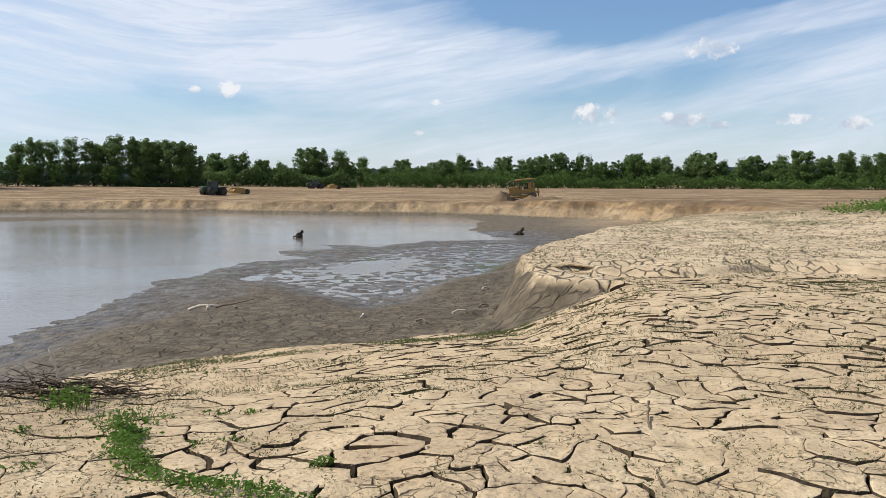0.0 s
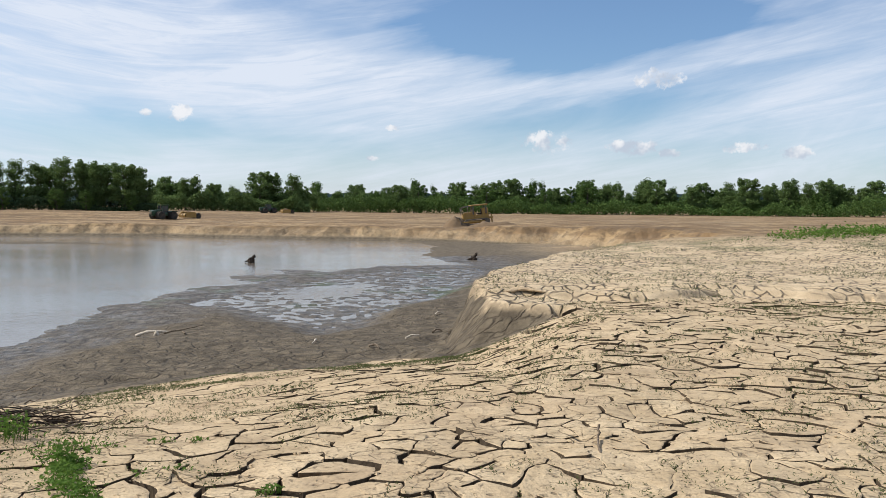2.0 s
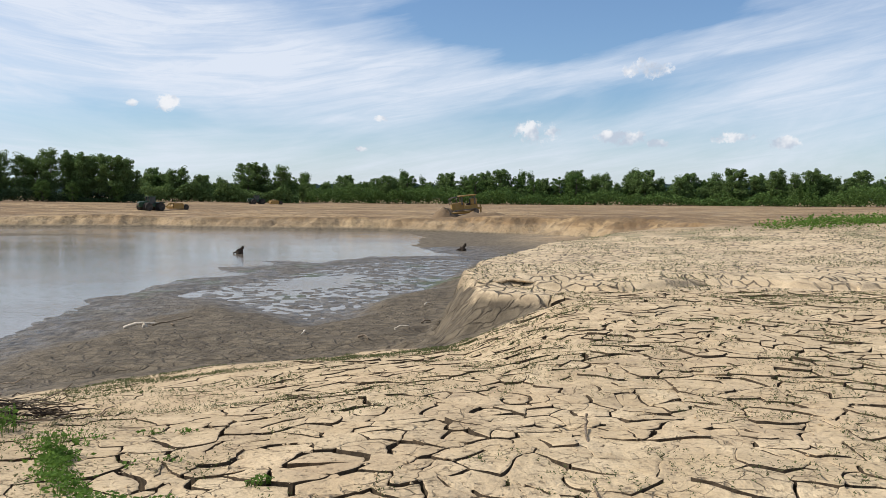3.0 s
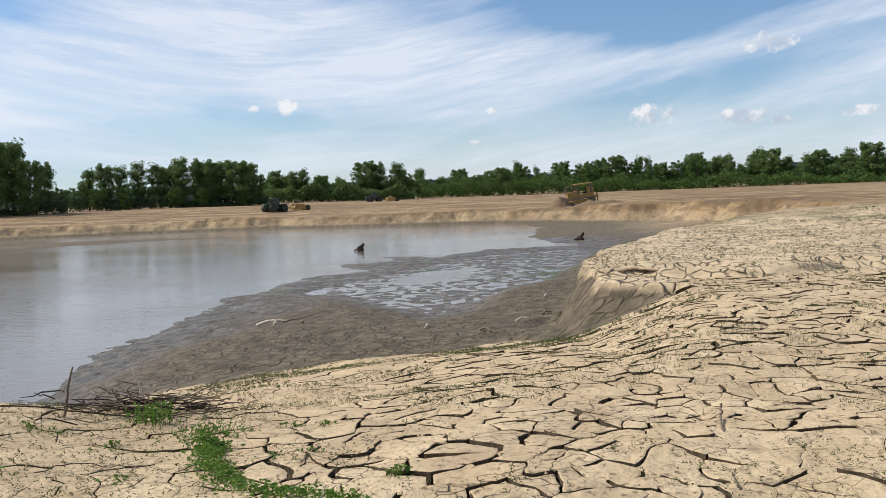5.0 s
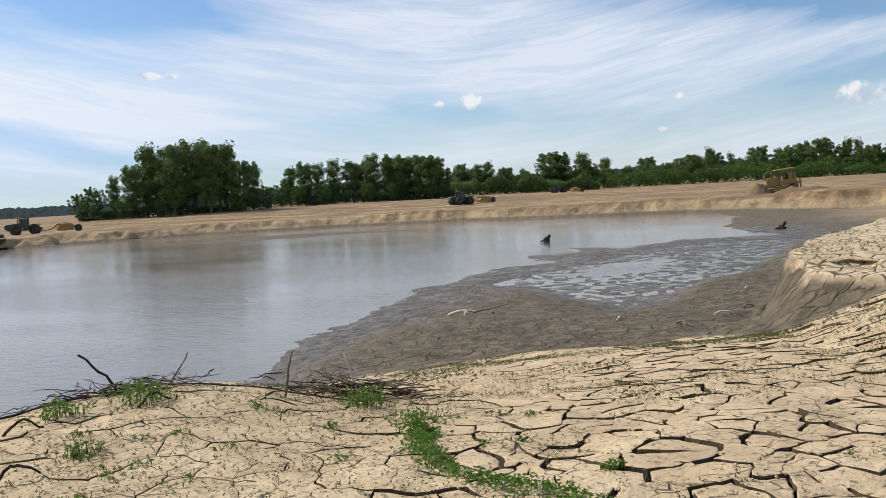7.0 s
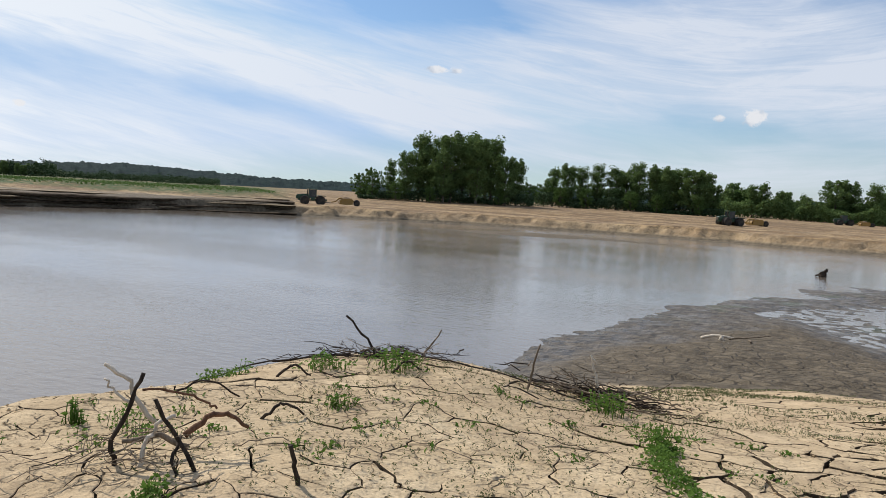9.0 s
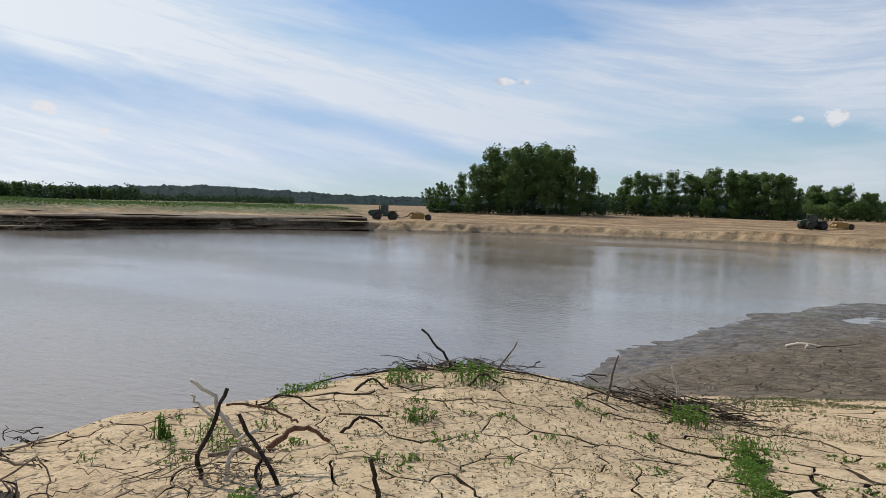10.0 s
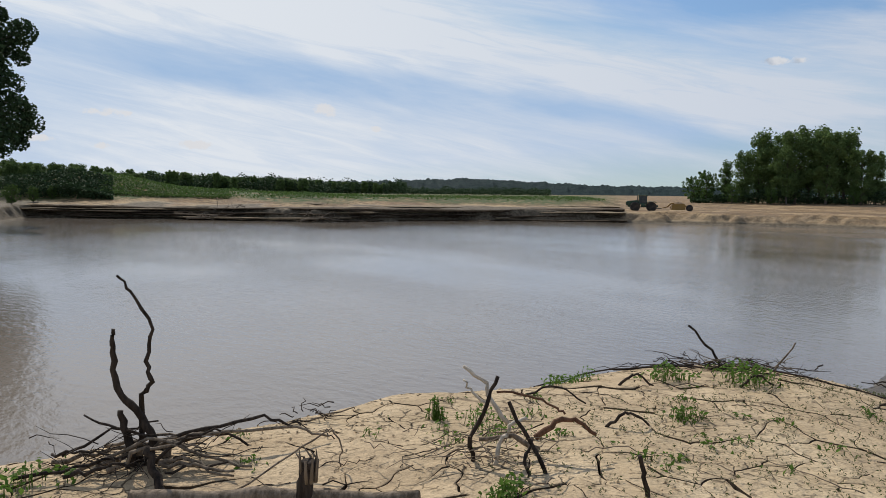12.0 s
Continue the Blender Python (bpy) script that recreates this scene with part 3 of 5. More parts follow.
def grow(name, label, tall, spread, clumps, leaf, mat, seed, start=0.22, per=150, m=None, group=""):
    """A tree: tapered trunk, limbs, and a crown of leaf clumps at the limbs' ends with gaps between."""
    g = random.Random(seed)
    root = thing(name, label, "tree", m, group)
    bm = bmesh.new()
    lean = (g.uniform(-0.04, 0.04) * tall, g.uniform(-0.04, 0.04) * tall)
    spine = [(lean[0] * s * s, lean[1] * s * s, tall * 0.9 * s) for s in (0, 0.1, 0.3, 0.55, 0.8, 1.0)]
    r = tall * 0.018
    tube(bm, spine, [r * 1.35, r, r * 0.85, r * 0.6, r * 0.33, r * 0.1], 8)
    spots = []
    for i in range(clumps):
        s = start + (1 - start) * (i + g.random()) / clumps
        a = i * 2.4 + g.uniform(-0.5, 0.5)
        wide = spread * min(1, 0.35 + (s - start) / 0.35) * math.sqrt(max(0.05, 1 - ((s - 0.5) / 0.58) ** 2)) * g.uniform(0.35, 1.1)
        base = Vector((lean[0] * s * s, lean[1] * s * s, tall * 0.86 * s))
        tip = base + Vector((math.cos(a) * wide, math.sin(a) * wide, tall * 0.10 * g.uniform(0.3, 1.4)))
        mid = (base + tip) / 2 + Vector((0, 0, -0.02 * tall * g.random()))
        tube(bm, [base - Vector((0, 0, 0.03 * tall)), mid, tip], [r * 0.42 * (1.1 - s), r * 0.28 * (1.1 - s), 0.02], 5)
        spots.append((tip, wide))
        if wide > spread * 0.5:
            spots.append(((base + tip * 1.5) / 2.5, wide * 0.6))
    part("trunk", bm, BARK, root)
    gen = np.random.default_rng(seed)
    pts = []
    for tip, wide in spots:
        k = int(per * gen.uniform(0.6, 1.3))
        q = gen.normal(size=(k, 3))
        q *= np.minimum(1, 1.5 / np.linalg.norm(q, axis=1))[:, None]
        q = q * np.array([0.044, 0.044, 0.038]) * tall * gen.uniform(0.6, 1.3)
        pts.append(q + np.array(tip))
    crown = new("crown", leaf_mesh("crown", np.concatenate(pts), 0.8, leaf, mat, seed))
    crown.parent = root
    return root


def at(azim, dist, sink=0.0):
    x, y = dist * math.sin(radians(azim)), dist * math.cos(radians(azim))
    return x, y, height(x, y) - sink


KINDS = [grow("tree", "tall dark green cottonwood at the edge of bare fill", 16, 3.5, 66, 0.26, LEAF_A, 1, 0.06, 88),
         grow("tree", "slim dark green cottonwood with an open crown", 15, 2.8, 48, 0.25, LEAF_A, 2, 0.10, 85),
         grow("tree", "broad dark green tree with a rounded crown", 14, 4.7, 68, 0.26, LEAF_A, 3, 0.05, 88),
         grow("tree", "thin young tree with a sparse green crown", 14, 1.9, 34, 0.22, LEAF_B, 4, 0.22, 64),
         grow("tree", "low bushy willow of lighter green", 8, 3.0, 46, 0.17, LEAF_B, 5, 0.0, 70),
         grow("tree", "tall ragged cottonwood with gaps in its crown", 17, 3.2, 50, 0.26, LEAF_A, 6, 0.12, 88)]
planted = {k: False for k in range(len(KINDS))}
lots = random.Random(11)


def plant(kind, azim, dist, tall, group="trees along the far edge", slim=1.0):
    base = (16, 15, 14, 14, 8, 17)[kind]
    s = tall / base
    x, y, z = at(azim, dist, 0.15)
    m = Matrix.LocRotScale((x, y, z), Euler((0, 0, lots.uniform(0, 6.28))), (s * slim * lots.uniform(0.9, 1.15), s * slim * lots.uniform(0.9, 1.15), s))
    if not planted[kind]:
        KINDS[kind].matrix_basis, planted[kind] = m, True
        tagged(KINDS[kind], group=group)
        return KINDS[kind]
    ob = copy_thing(KINDS[kind], Matrix.Identity(4))
    ob.matrix_basis = m
    return tagged(ob, group=group)


# the dark grove on the fill
for k, a, d, h in ((4, -40.6, 222, 7), (4, -39.8, 216, 8.5), (5, -38.6, 222, 11), (0, -37.5, 214, 14), (1, -36.6, 218, 18), (5, -35.4, 222, 19), (0, -34.4, 214, 20),
                   (5, -33.6, 218, 18), (0, -32.6, 212, 18.5), (1, -31.6, 216, 17.5), (2, -30.6, 212, 13.5), (0, -29.8, 218, 12.5), (5, -33.0, 226, 19), (1, -36.0, 228, 16),
                   (4, -38.2, 210, 5.5), (4, -35.8, 210, 4.5), (4, -31.0, 210, 5), (5, -32, 230, 18), (1, -34.9, 212, 15), (4, -28.9, 222, 7)):
    plant(k, a, d, h * lots.uniform(0.94, 1.05), "trees of the dark grove", 1.0 if k == 4 else 0.84)
# two looser groups to its right, as the row goes on
for k, a, d, h in ((4, -27.9, 258, 8), (1, -27.3, 262, 13), (0, -26.3, 256, 14), (5, -25.4, 260, 13.5), (4, -26.8, 250, 7), (5, -24.3, 258, 14.5), (4, -25, 250, 7), (4, -23.6, 262, 7)):
    plant(k, a, d, h)
for k, a, d, h in ((1, -23.0, 258, 14), (0, -22.3, 262, 13.5), (5, -21.5, 256, 15.5), (0, -20.4, 260, 15), (0, -19.5, 256, 14.5), (5, -18.8, 262, 14.5), (2, -18.0, 254, 14),
                   (0, -17.3, 258, 14), (2, -19.9, 266, 13), (4, -22.0, 250, 6.5), (4, -20.3, 250, 6), (2, -16.7, 262, 10), (4, -17.6, 250, 5.5)):
    plant(k, a, d, h)
# the long row behind the fill
rows = [(-15.4, 11, 2), (-14.6, 12, 1), (-13.5, 13.5, 3), (-13.9, 12.5, 5), (-12.6, 10, 2), (-11.6, 11, 3), (-10.9, 9.5, 2), (-9.3, 15, 2), (-8.5, 15.5, 0), (-7.6, 14.5, 5), (-6.4, 13, 3),
        (-5.2, 9, 2), (-3.6, 8.5, 2), (-2.0, 9, 2), (-0.2, 13, 2), (1.5, 15.5, 3), (0.8, 11.5, 1), (2.9, 14, 3), (4.6, 15, 2), (5.6, 15, 0), (6.9, 16.5, 0), (7.9, 16, 2), (9.0, 17, 3),
        (10.0, 15, 3), (11.1, 12, 2), (12.6, 15.5, 2), (13.5, 13, 1), (14.2, 15, 5), (15.4, 14.5, 1), (16.7, 17.5, 3), (17.7, 15.5, 2), (18.6, 13, 1), (19.9, 14, 3), (21.0, 15, 2), (22.3, 16, 5),
        (23.1, 16.5, 2), (24.4, 13.5, 1), (25.2, 15.5, 0), (26.2, 16, 0), (27.1, 15, 5), (28.2, 17, 0), (29.4, 13, 1), (30.6, 16, 2), (32.2, 15, 0), (33.8, 14, 1), (35.5, 16, 2)]
for a, h, k in rows:
    plant(k if k != 3 or lots.random() < 0.4 else lots.choice((0, 5, 1)), a + lots.uniform(-0.45, 0.45), lots.uniform(368, 396) if a > -6 else 330 + lots.uniform(-8, 8), h * lots.uniform(0.95, 1.08))
for a in np.arange(-15.5, 36, 0.42):
    k = lots.choice((2, 4, 4, 1, 3, 2, 5))
    plant(k, a + lots.uniform(-0.5, 0.5), lots.uniform(372, 404) if a > -6 else 334 + lots.uniform(-6, 12), lots.choice((8.0, 9.0, 10.5, 11.5, 13.5)) * lots.uniform(0.9, 1.1))
for a, d, h in ((-85.2, 146, 3.4), (-84.0, 148, 2.8), (-82.9, 150, 2.4), (-81.8, 152, 1.8)):
    plant(4, a, d, h, "willow bushes by the bank")
# the big tree on the pond's near shore, leaves darkened to stand for shade
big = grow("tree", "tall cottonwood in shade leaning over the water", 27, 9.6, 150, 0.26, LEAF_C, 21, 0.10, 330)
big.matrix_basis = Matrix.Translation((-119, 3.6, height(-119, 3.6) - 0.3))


def thicket(name, label, a0, a1, dist, deep, tall, count, leaf, mat, seed, lowest=-9.0, taper=0.0):
    """A belt of undergrowth too thick to count: leaf clumps over the ground."""
    g = np.random.default_rng(seed)
    a = np.radians(g.uniform(a0, a1, count))
    d = dist + g.uniform(0, 1, count) ** 1.5 * deep
    x, y = d * np.sin(a), d * np.cos(a)
    top = tall * (0.66 + 0.42 * rough(x, y, 6.5, seed, 2) + 0.22 * rough(x, y, 24, seed + 3, 2))
    if taper:
        top *= np.clip((np.radians(a1) - a) / radians(taper), 0.12, 1) ** 0.7
    z = lie(x, y)[0] + np.maximum(top, 0.4) * g.uniform(0, 1, count) ** 0.6
    ok = lie(x, y)[0] > lowest
    ob = new(name, leaf_mesh(name, np.stack([x, y, z], -1)[ok], 0.9, leaf, mat, seed))
    return tagged(ob, label, "undergrowth", kind="stuff")


thicket("thicket", "belt of green willow scrub under the far trees", -9, 40, 362, 30, 8.0, 56000, 0.42, LEAF_B, 31)
thicket("thicket", "dark belt of scrub behind the scraped fill", -16.4, -6, 318, 26, 7.0, 18000, 0.42, LEAF_A, 32)
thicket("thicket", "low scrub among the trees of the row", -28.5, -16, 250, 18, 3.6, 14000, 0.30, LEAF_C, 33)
# darker leaves put the grove's shade into this scrub
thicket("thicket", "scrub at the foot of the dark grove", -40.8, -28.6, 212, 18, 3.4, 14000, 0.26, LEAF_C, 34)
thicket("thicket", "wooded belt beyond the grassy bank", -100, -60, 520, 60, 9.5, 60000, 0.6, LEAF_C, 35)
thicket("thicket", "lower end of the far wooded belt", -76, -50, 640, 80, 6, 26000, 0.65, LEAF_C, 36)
thicket("grass", "rank green grass along the top of the cut bank", -88, -46, 146, 50, 0.6, 18000, 0.2, LEAF_B, 37, 0.15)
thicket("thicket", "scrub on the grassy hump above the bank", -80, -72, 150, 26, 0.5, 6000, 0.2, LEAF_B, 38, -0.2)
# these bushes take the dark leaf colour in place of shade
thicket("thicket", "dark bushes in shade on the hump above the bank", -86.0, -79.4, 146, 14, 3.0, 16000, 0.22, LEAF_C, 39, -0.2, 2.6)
# woods beyond the bank, lower towards the open fields
for a in np.arange(-96, -61, 0.32):
    tall = float(np.interp(a, (-96, -85, -78, -72, -66, -61), (19, 17.5, 12.5, 11, 9, 7.5)))
    plant(lots.choice((0, 2, 2, 5)), a + lots.uniform(-0.2, 0.2), lots.uniform(515, 560), tall * lots.uniform(0.82, 1.08), "trees of the far wood")

# ---- wooded hills on the horizon ----
m, n = material("far woods with haze tint")
p = n.place()
g = n.noise(p, 0.03, 6, 0.7)
# blue-green base colour holds the haze of distance
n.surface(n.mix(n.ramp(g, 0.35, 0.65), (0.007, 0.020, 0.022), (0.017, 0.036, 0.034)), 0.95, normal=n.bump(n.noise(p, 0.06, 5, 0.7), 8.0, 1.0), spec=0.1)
HILLS = m


def ridge(name, label, a0, a1, dist, skyline, vary, seed):
    aa, tt = np.meshgrid(np.radians(np.linspace(a0, a1, 900)), np.linspace(0, 1, 14))
    deg = np.interp(np.degrees(aa), *skyline) + vary * grain(np.degrees(aa), 0 * aa, 5.0, seed) + 0.4 * vary * grain(np.degrees(aa), 0 * aa, 1.7, seed + 1)
    top = dist * np.tan(np.radians(np.maximum(deg, 0.15)))
    d = dist + 500 * tt
    z = -6 + (top + 8) * np.sin(tt * math.pi / 2) ** 0.8 + 5.0 * (rough(np.degrees(aa) * 30, d, 9.0, seed + 2, 3)) * np.minimum(1, tt * 5)
    v = np.stack([d * np.sin(aa), d * np.cos(aa), z], -1)
    i = np.arange(aa.size).reshape(aa.shape)
    q = np.stack([i[:-1, :-1], i[:-1, 1:], i[1:, 1:], i[1:, :-1]], -1).reshape(-1, 4)[:, ::-1]
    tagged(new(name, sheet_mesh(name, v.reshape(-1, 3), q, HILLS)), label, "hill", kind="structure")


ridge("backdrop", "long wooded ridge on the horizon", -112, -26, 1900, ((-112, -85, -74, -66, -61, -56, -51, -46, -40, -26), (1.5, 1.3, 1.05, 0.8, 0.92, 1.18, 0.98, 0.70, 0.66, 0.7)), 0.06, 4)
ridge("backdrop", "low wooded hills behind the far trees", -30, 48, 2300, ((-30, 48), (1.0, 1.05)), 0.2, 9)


# ---- the cut bank across the water: beds of silt and dark soil, undercut ----
m, n = material("dark bank soil")
p = n.place()
g = n.noise(n.scaled(p, 0.5, 0.5, 3.0), 1.1, 6, 0.65)
n.surface(n.mix(n.ramp(g, 0.35, 0.65), (0.050, 0.036, 0.024), (0.135, 0.100, 0.066)), 0.95, normal=n.bump(g, 0.25, 1.0), spec=0.15)
BED_DARK = m
m, n = material("pale bank silt")
p = n.place()
g = n.noise(n.scaled(p, 0.5, 0.5, 3.0), 0.9, 6, 0.65)
n.surface(n.mix(n.ramp(g, 0.35, 0.65), (0.17, 0.125, 0.080), (0.36, 0.285, 0.185)), 0.95, normal=n.bump(g, 0.2, 1.0), spec=0.15)
BED_PALE = m


def bed(line, z, thick, back, seed, mat):
    """One bed of the bank: a shelf with a broken front edge along the shore."""
    pts = []
    for (x0, y0), (x1, y1) in zip(line, line[1:]):
        k = int(math.hypot(x1 - x0, y1 - y0) / 0.45)
        pts += [(x0 + (x1 - x0) * i / k, y0 + (y1 - y0) * i / k) for i in range(k)]
    P = np.array(pts)
    t = np.gradient(P, axis=0)
    t = np.apply_along_axis(lambda c: np.convolve(np.pad(c, 12, "edge"), np.ones(25) / 25, "valid"), 0, t)
    t /= np.linalg.norm(t, axis=1)[:, None]
    out = np.stack([t[:, 1], -t[:, 0]], -1)
    out *= np.where((out * P).sum(1) > 0, 1, -1)[:, None]
    u = np.arange(len(P)) * 0.45
    edge = back + 0.9 * rough(u, 0 * u, 14, seed) + 0.45 * rough(u, 0 * u, 3.0, seed + 1)
    h = thick * (0.75 + 0.35 * rough(u, 0 * u, 9, seed + 2))
    zz = z + 0.16 * rough(u, 0 * u, 25, seed + 3)
    gap = np.clip(1.6 * rough(u, 0 * u, 20, seed + 4) + 1.3, 0.0, 1.0)
    rings = []
    for e, dz in ((edge + 7, -0.6), (edge + 0.7, -h), (edge + 0.12, -h * 0.9), (edge, -h * 0.3), (edge + 0.18, 0 * h), (edge + 7, 0 * h + 0.05)):
        q = P + out * (np.asarray(e) + (1 - gap) * 2.5)[:, None]
        rings.append(np.stack([q[:, 0], q[:, 1], zz + dz * np.ones(len(P))], -1))
    v = np.concatenate(rings)
    k = len(P)
    i = np.arange(k * 6).reshape(6, k)
    q = np.stack([i[:-1, :-1], i[:-1, 1:], i[1:, 1:], i[1:, :-1]], -1).reshape(-1, 4)
    tagged(new("cut_bank", sheet_mesh("cut_bank", v, q, mat, False)), "layered dark soil bank undercut by water", "bank", kind="structure")


SIDE = [(-99, 99), (-110, 86), (-114, 66), (-112, 50), (-130, 33), (-141, 14), (-146, 11)]
for k, (z, thick, back, mat) in enumerate(((-2.72, 0.30, -0.2, BED_DARK), (-2.42, 0.30, 0.4, BED_PALE), (-2.10, 0.40, 0.5, BED_DARK), (-1.75, 0.36, 1.0, BED_DARK),
                                           (-1.42, 0.30, 1.2, BED_PALE), (-1.12, 0.40, 1.4, BED_DARK))):
    bed(SIDE, z, thick, (z + 2.97) / 1.26 - 1.0 + 0.15 * back, 200 + 10 * k, mat)
for k, (z, thick, back) in enumerate(((-0.95, 0.20, 7.0), (-0.45, 0.26, 13.0))):
    bed(SIDE, z, thick, back, 300 + 10 * k, BED_PALE)
# ---- machines on the fill ----
def paint(name, color, rough=0.5, metal=0.0, dust=0.45):
    m, n = material(name)
    p = n.coord("Object")
    d = n.ramp(n.noise(p, 1.6, 5, 0.65), 0.35, 0.75, 0.0, dust)
    n.surface(n.mix(d, color, (0.33, 0.245, 0.155)), n.math("ADD", rough, n.math("MULTIPLY", d, 0.4)), metal, n.bump(n.noise(p, 9, 4), 0.01, 0.3))
    return m


GREEN, YELLOW, RUBBER = paint("green paint", (0.008, 0.050, 0.022), 0.45, 0, 0.10), paint("yellow paint", (0.30, 0.175, 0.035), 0.6, 0, 0.25), paint("dusty rubber", (0.018, 0.017, 0.016), 0.85, 0, 0.22)
STEEL, GLASS, RIM = paint("worn steel", (0.10, 0.09, 0.08), 0.45, 0.6), paint("cab glass", (0.02, 0.03, 0.035), 0.08, 0, 0.12), paint("yellow rim", (0.50, 0.36, 0.06))
EARTH = paint("loose earth", (0.17, 0.112, 0.062), 0.95, 0, 0.3)


def wheel(parent, x, y, z, r, w, rim=RIM):
    """A lugged tyre with its rim."""
    bm = bmesh.new()
    round_body(bm, [(r * 0.52, -w / 2), (r * 0.86, -w / 2), (r * 0.97, -w * 0.36), (r, -w * 0.2), (r, w * 0.2), (r * 0.97, w * 0.36), (r * 0.86, w / 2), (r * 0.52, w / 2)], sides=28)
    for k in range(22):
        a = 2 * math.pi * k / 22
        for s in (-1, 1):
            box(bm, 0, 0, 0, 0.07, w * 0.46, 0.09, 0, pose(math.cos(a + s * 0.07) * r, s * w * 0.23, math.sin(a + s * 0.07) * r, 0, 90 - math.degrees(a), 0) @ pose(0, 0, 0, 0, 0, s * 25))
    t = part("tyre", bm, RUBBER, parent)
    t.location = (x, y, z)
    bm = bmesh.new()
    round_body(bm, [(r * 0.50, -w * 0.3), (r * 0.50, -w * 0.42), (r * 0.42, -w * 0.3), (r * 0.16, -w * 0.22), (r * 0.16, w * 0.22), (r * 0.42, w * 0.3), (r * 0.50, w * 0.42), (r * 0.50, w * 0.3)], sides=20)
    part("rim", bm, rim, t, "dull yellow wheel rim")
    return t


def tractor(m, label):
    """Articulated tractor on eight tall tyres, nose towards -x."""
    root = thing("tractor", label, "tractor", m, "tractors pulling scrapers")
    for x in (-1.75, 1.75):
        for y in (-1.62, -0.82, 0.82, 1.62):
            wheel(root, x, y, 0.98, 0.98, 0.62)
    bm = box(bmesh.new(), -1.9, 0, 1.15, 2.6, 0.95, 0.5, 0.05)
    box(bm, 1.7, 0, 1.1, 2.9, 0.9, 0.45, 0.05), box(bm, 0, 0, 1.05, 1.0, 0.5, 0.4, 0.04)
    part("frame", bm, GREEN, root)
    bm = prism(bmesh.new(), [(-3.55, 1.15), (-3.6, 1.95), (-3.4, 2.15), (-0.95, 2.4), (-0.95, 1.3)], -0.52, 0.52)
    bmesh.ops.bevel(bm, geom=bm.edges[:], offset=0.07, segments=2, affect="EDGES")
    hood = part("hood", bm, GREEN, root)
    bm = box(bmesh.new(), -3.62, 0, 1.62, 0.06, 0.8, 0.6, 0.02)
    part("grille", bm, STEEL, hood, "dark radiator grille")
    bm = bmesh.new()
    for y in (-0.78, 0.78):
        for x in (-0.85, 0.75):
            box(bm, x, y, 2.5, 0.1, 0.1, 1.75, 0.02)
    box(bm, -0.05, 0, 1.55, 1.75, 1.6, 0.3, 0.05)
    cab = part("cab", bm, GREEN, root)
    for y in (-0.78, 0.78):
        part("window", box(bmesh.new(), -0.05, y, 2.5, 1.5, 0.03, 1.6), GLASS, cab, "dark cab glass")
    for x in (-0.85, 0.75):
        part("window", box(bmesh.new(), x, 0, 2.5, 0.03, 1.46, 1.6), GLASS, cab, "dark cab glass")
    part("roof", box(bmesh.new(), -0.05, 0, 3.46, 2.0, 1.85, 0.2, 0.08), GREEN, root)
    bm = tube(bmesh.new(), [(-1.15, -0.5, 2.2), (-1.15, -0.5, 3.45), (-1.22, -0.5, 3.55)], [0.09, 0.08, 0.07], 10)
    part("exhaust", bm, STEEL, root)
    bm = tube(bmesh.new(), [(-1.15, 0.5, 2.2), (-1.15, 0.5, 3.0), (-1.15, 0.5, 3.2)], [0.09, 0.09, 0.13], 10)
    part("air_intake", bm, STEEL, root)
    for y in (-1.2, 1.2):
        bm = prism(bmesh.new(), [(0.75, 1.9), (1.1, 2.1), (2.4, 2.1), (2.8, 1.9), (2.8, 1.82), (2.4, 2.0), (1.1, 2.0), (0.75, 1.82)], y - 0.72, y + 0.72)
        part("fender", bm, GREEN, root)
    part("fuel_tank", box(bmesh.new(), 0.0, -0.95, 1.2, 0.9, 0.5, 0.55, 0.1), GREEN, root)
    part("drawbar", box(bmesh.new(), 3.4, 0, 0.6, 1.2, 0.3, 0.16, 0.03), STEEL, root)
    return root


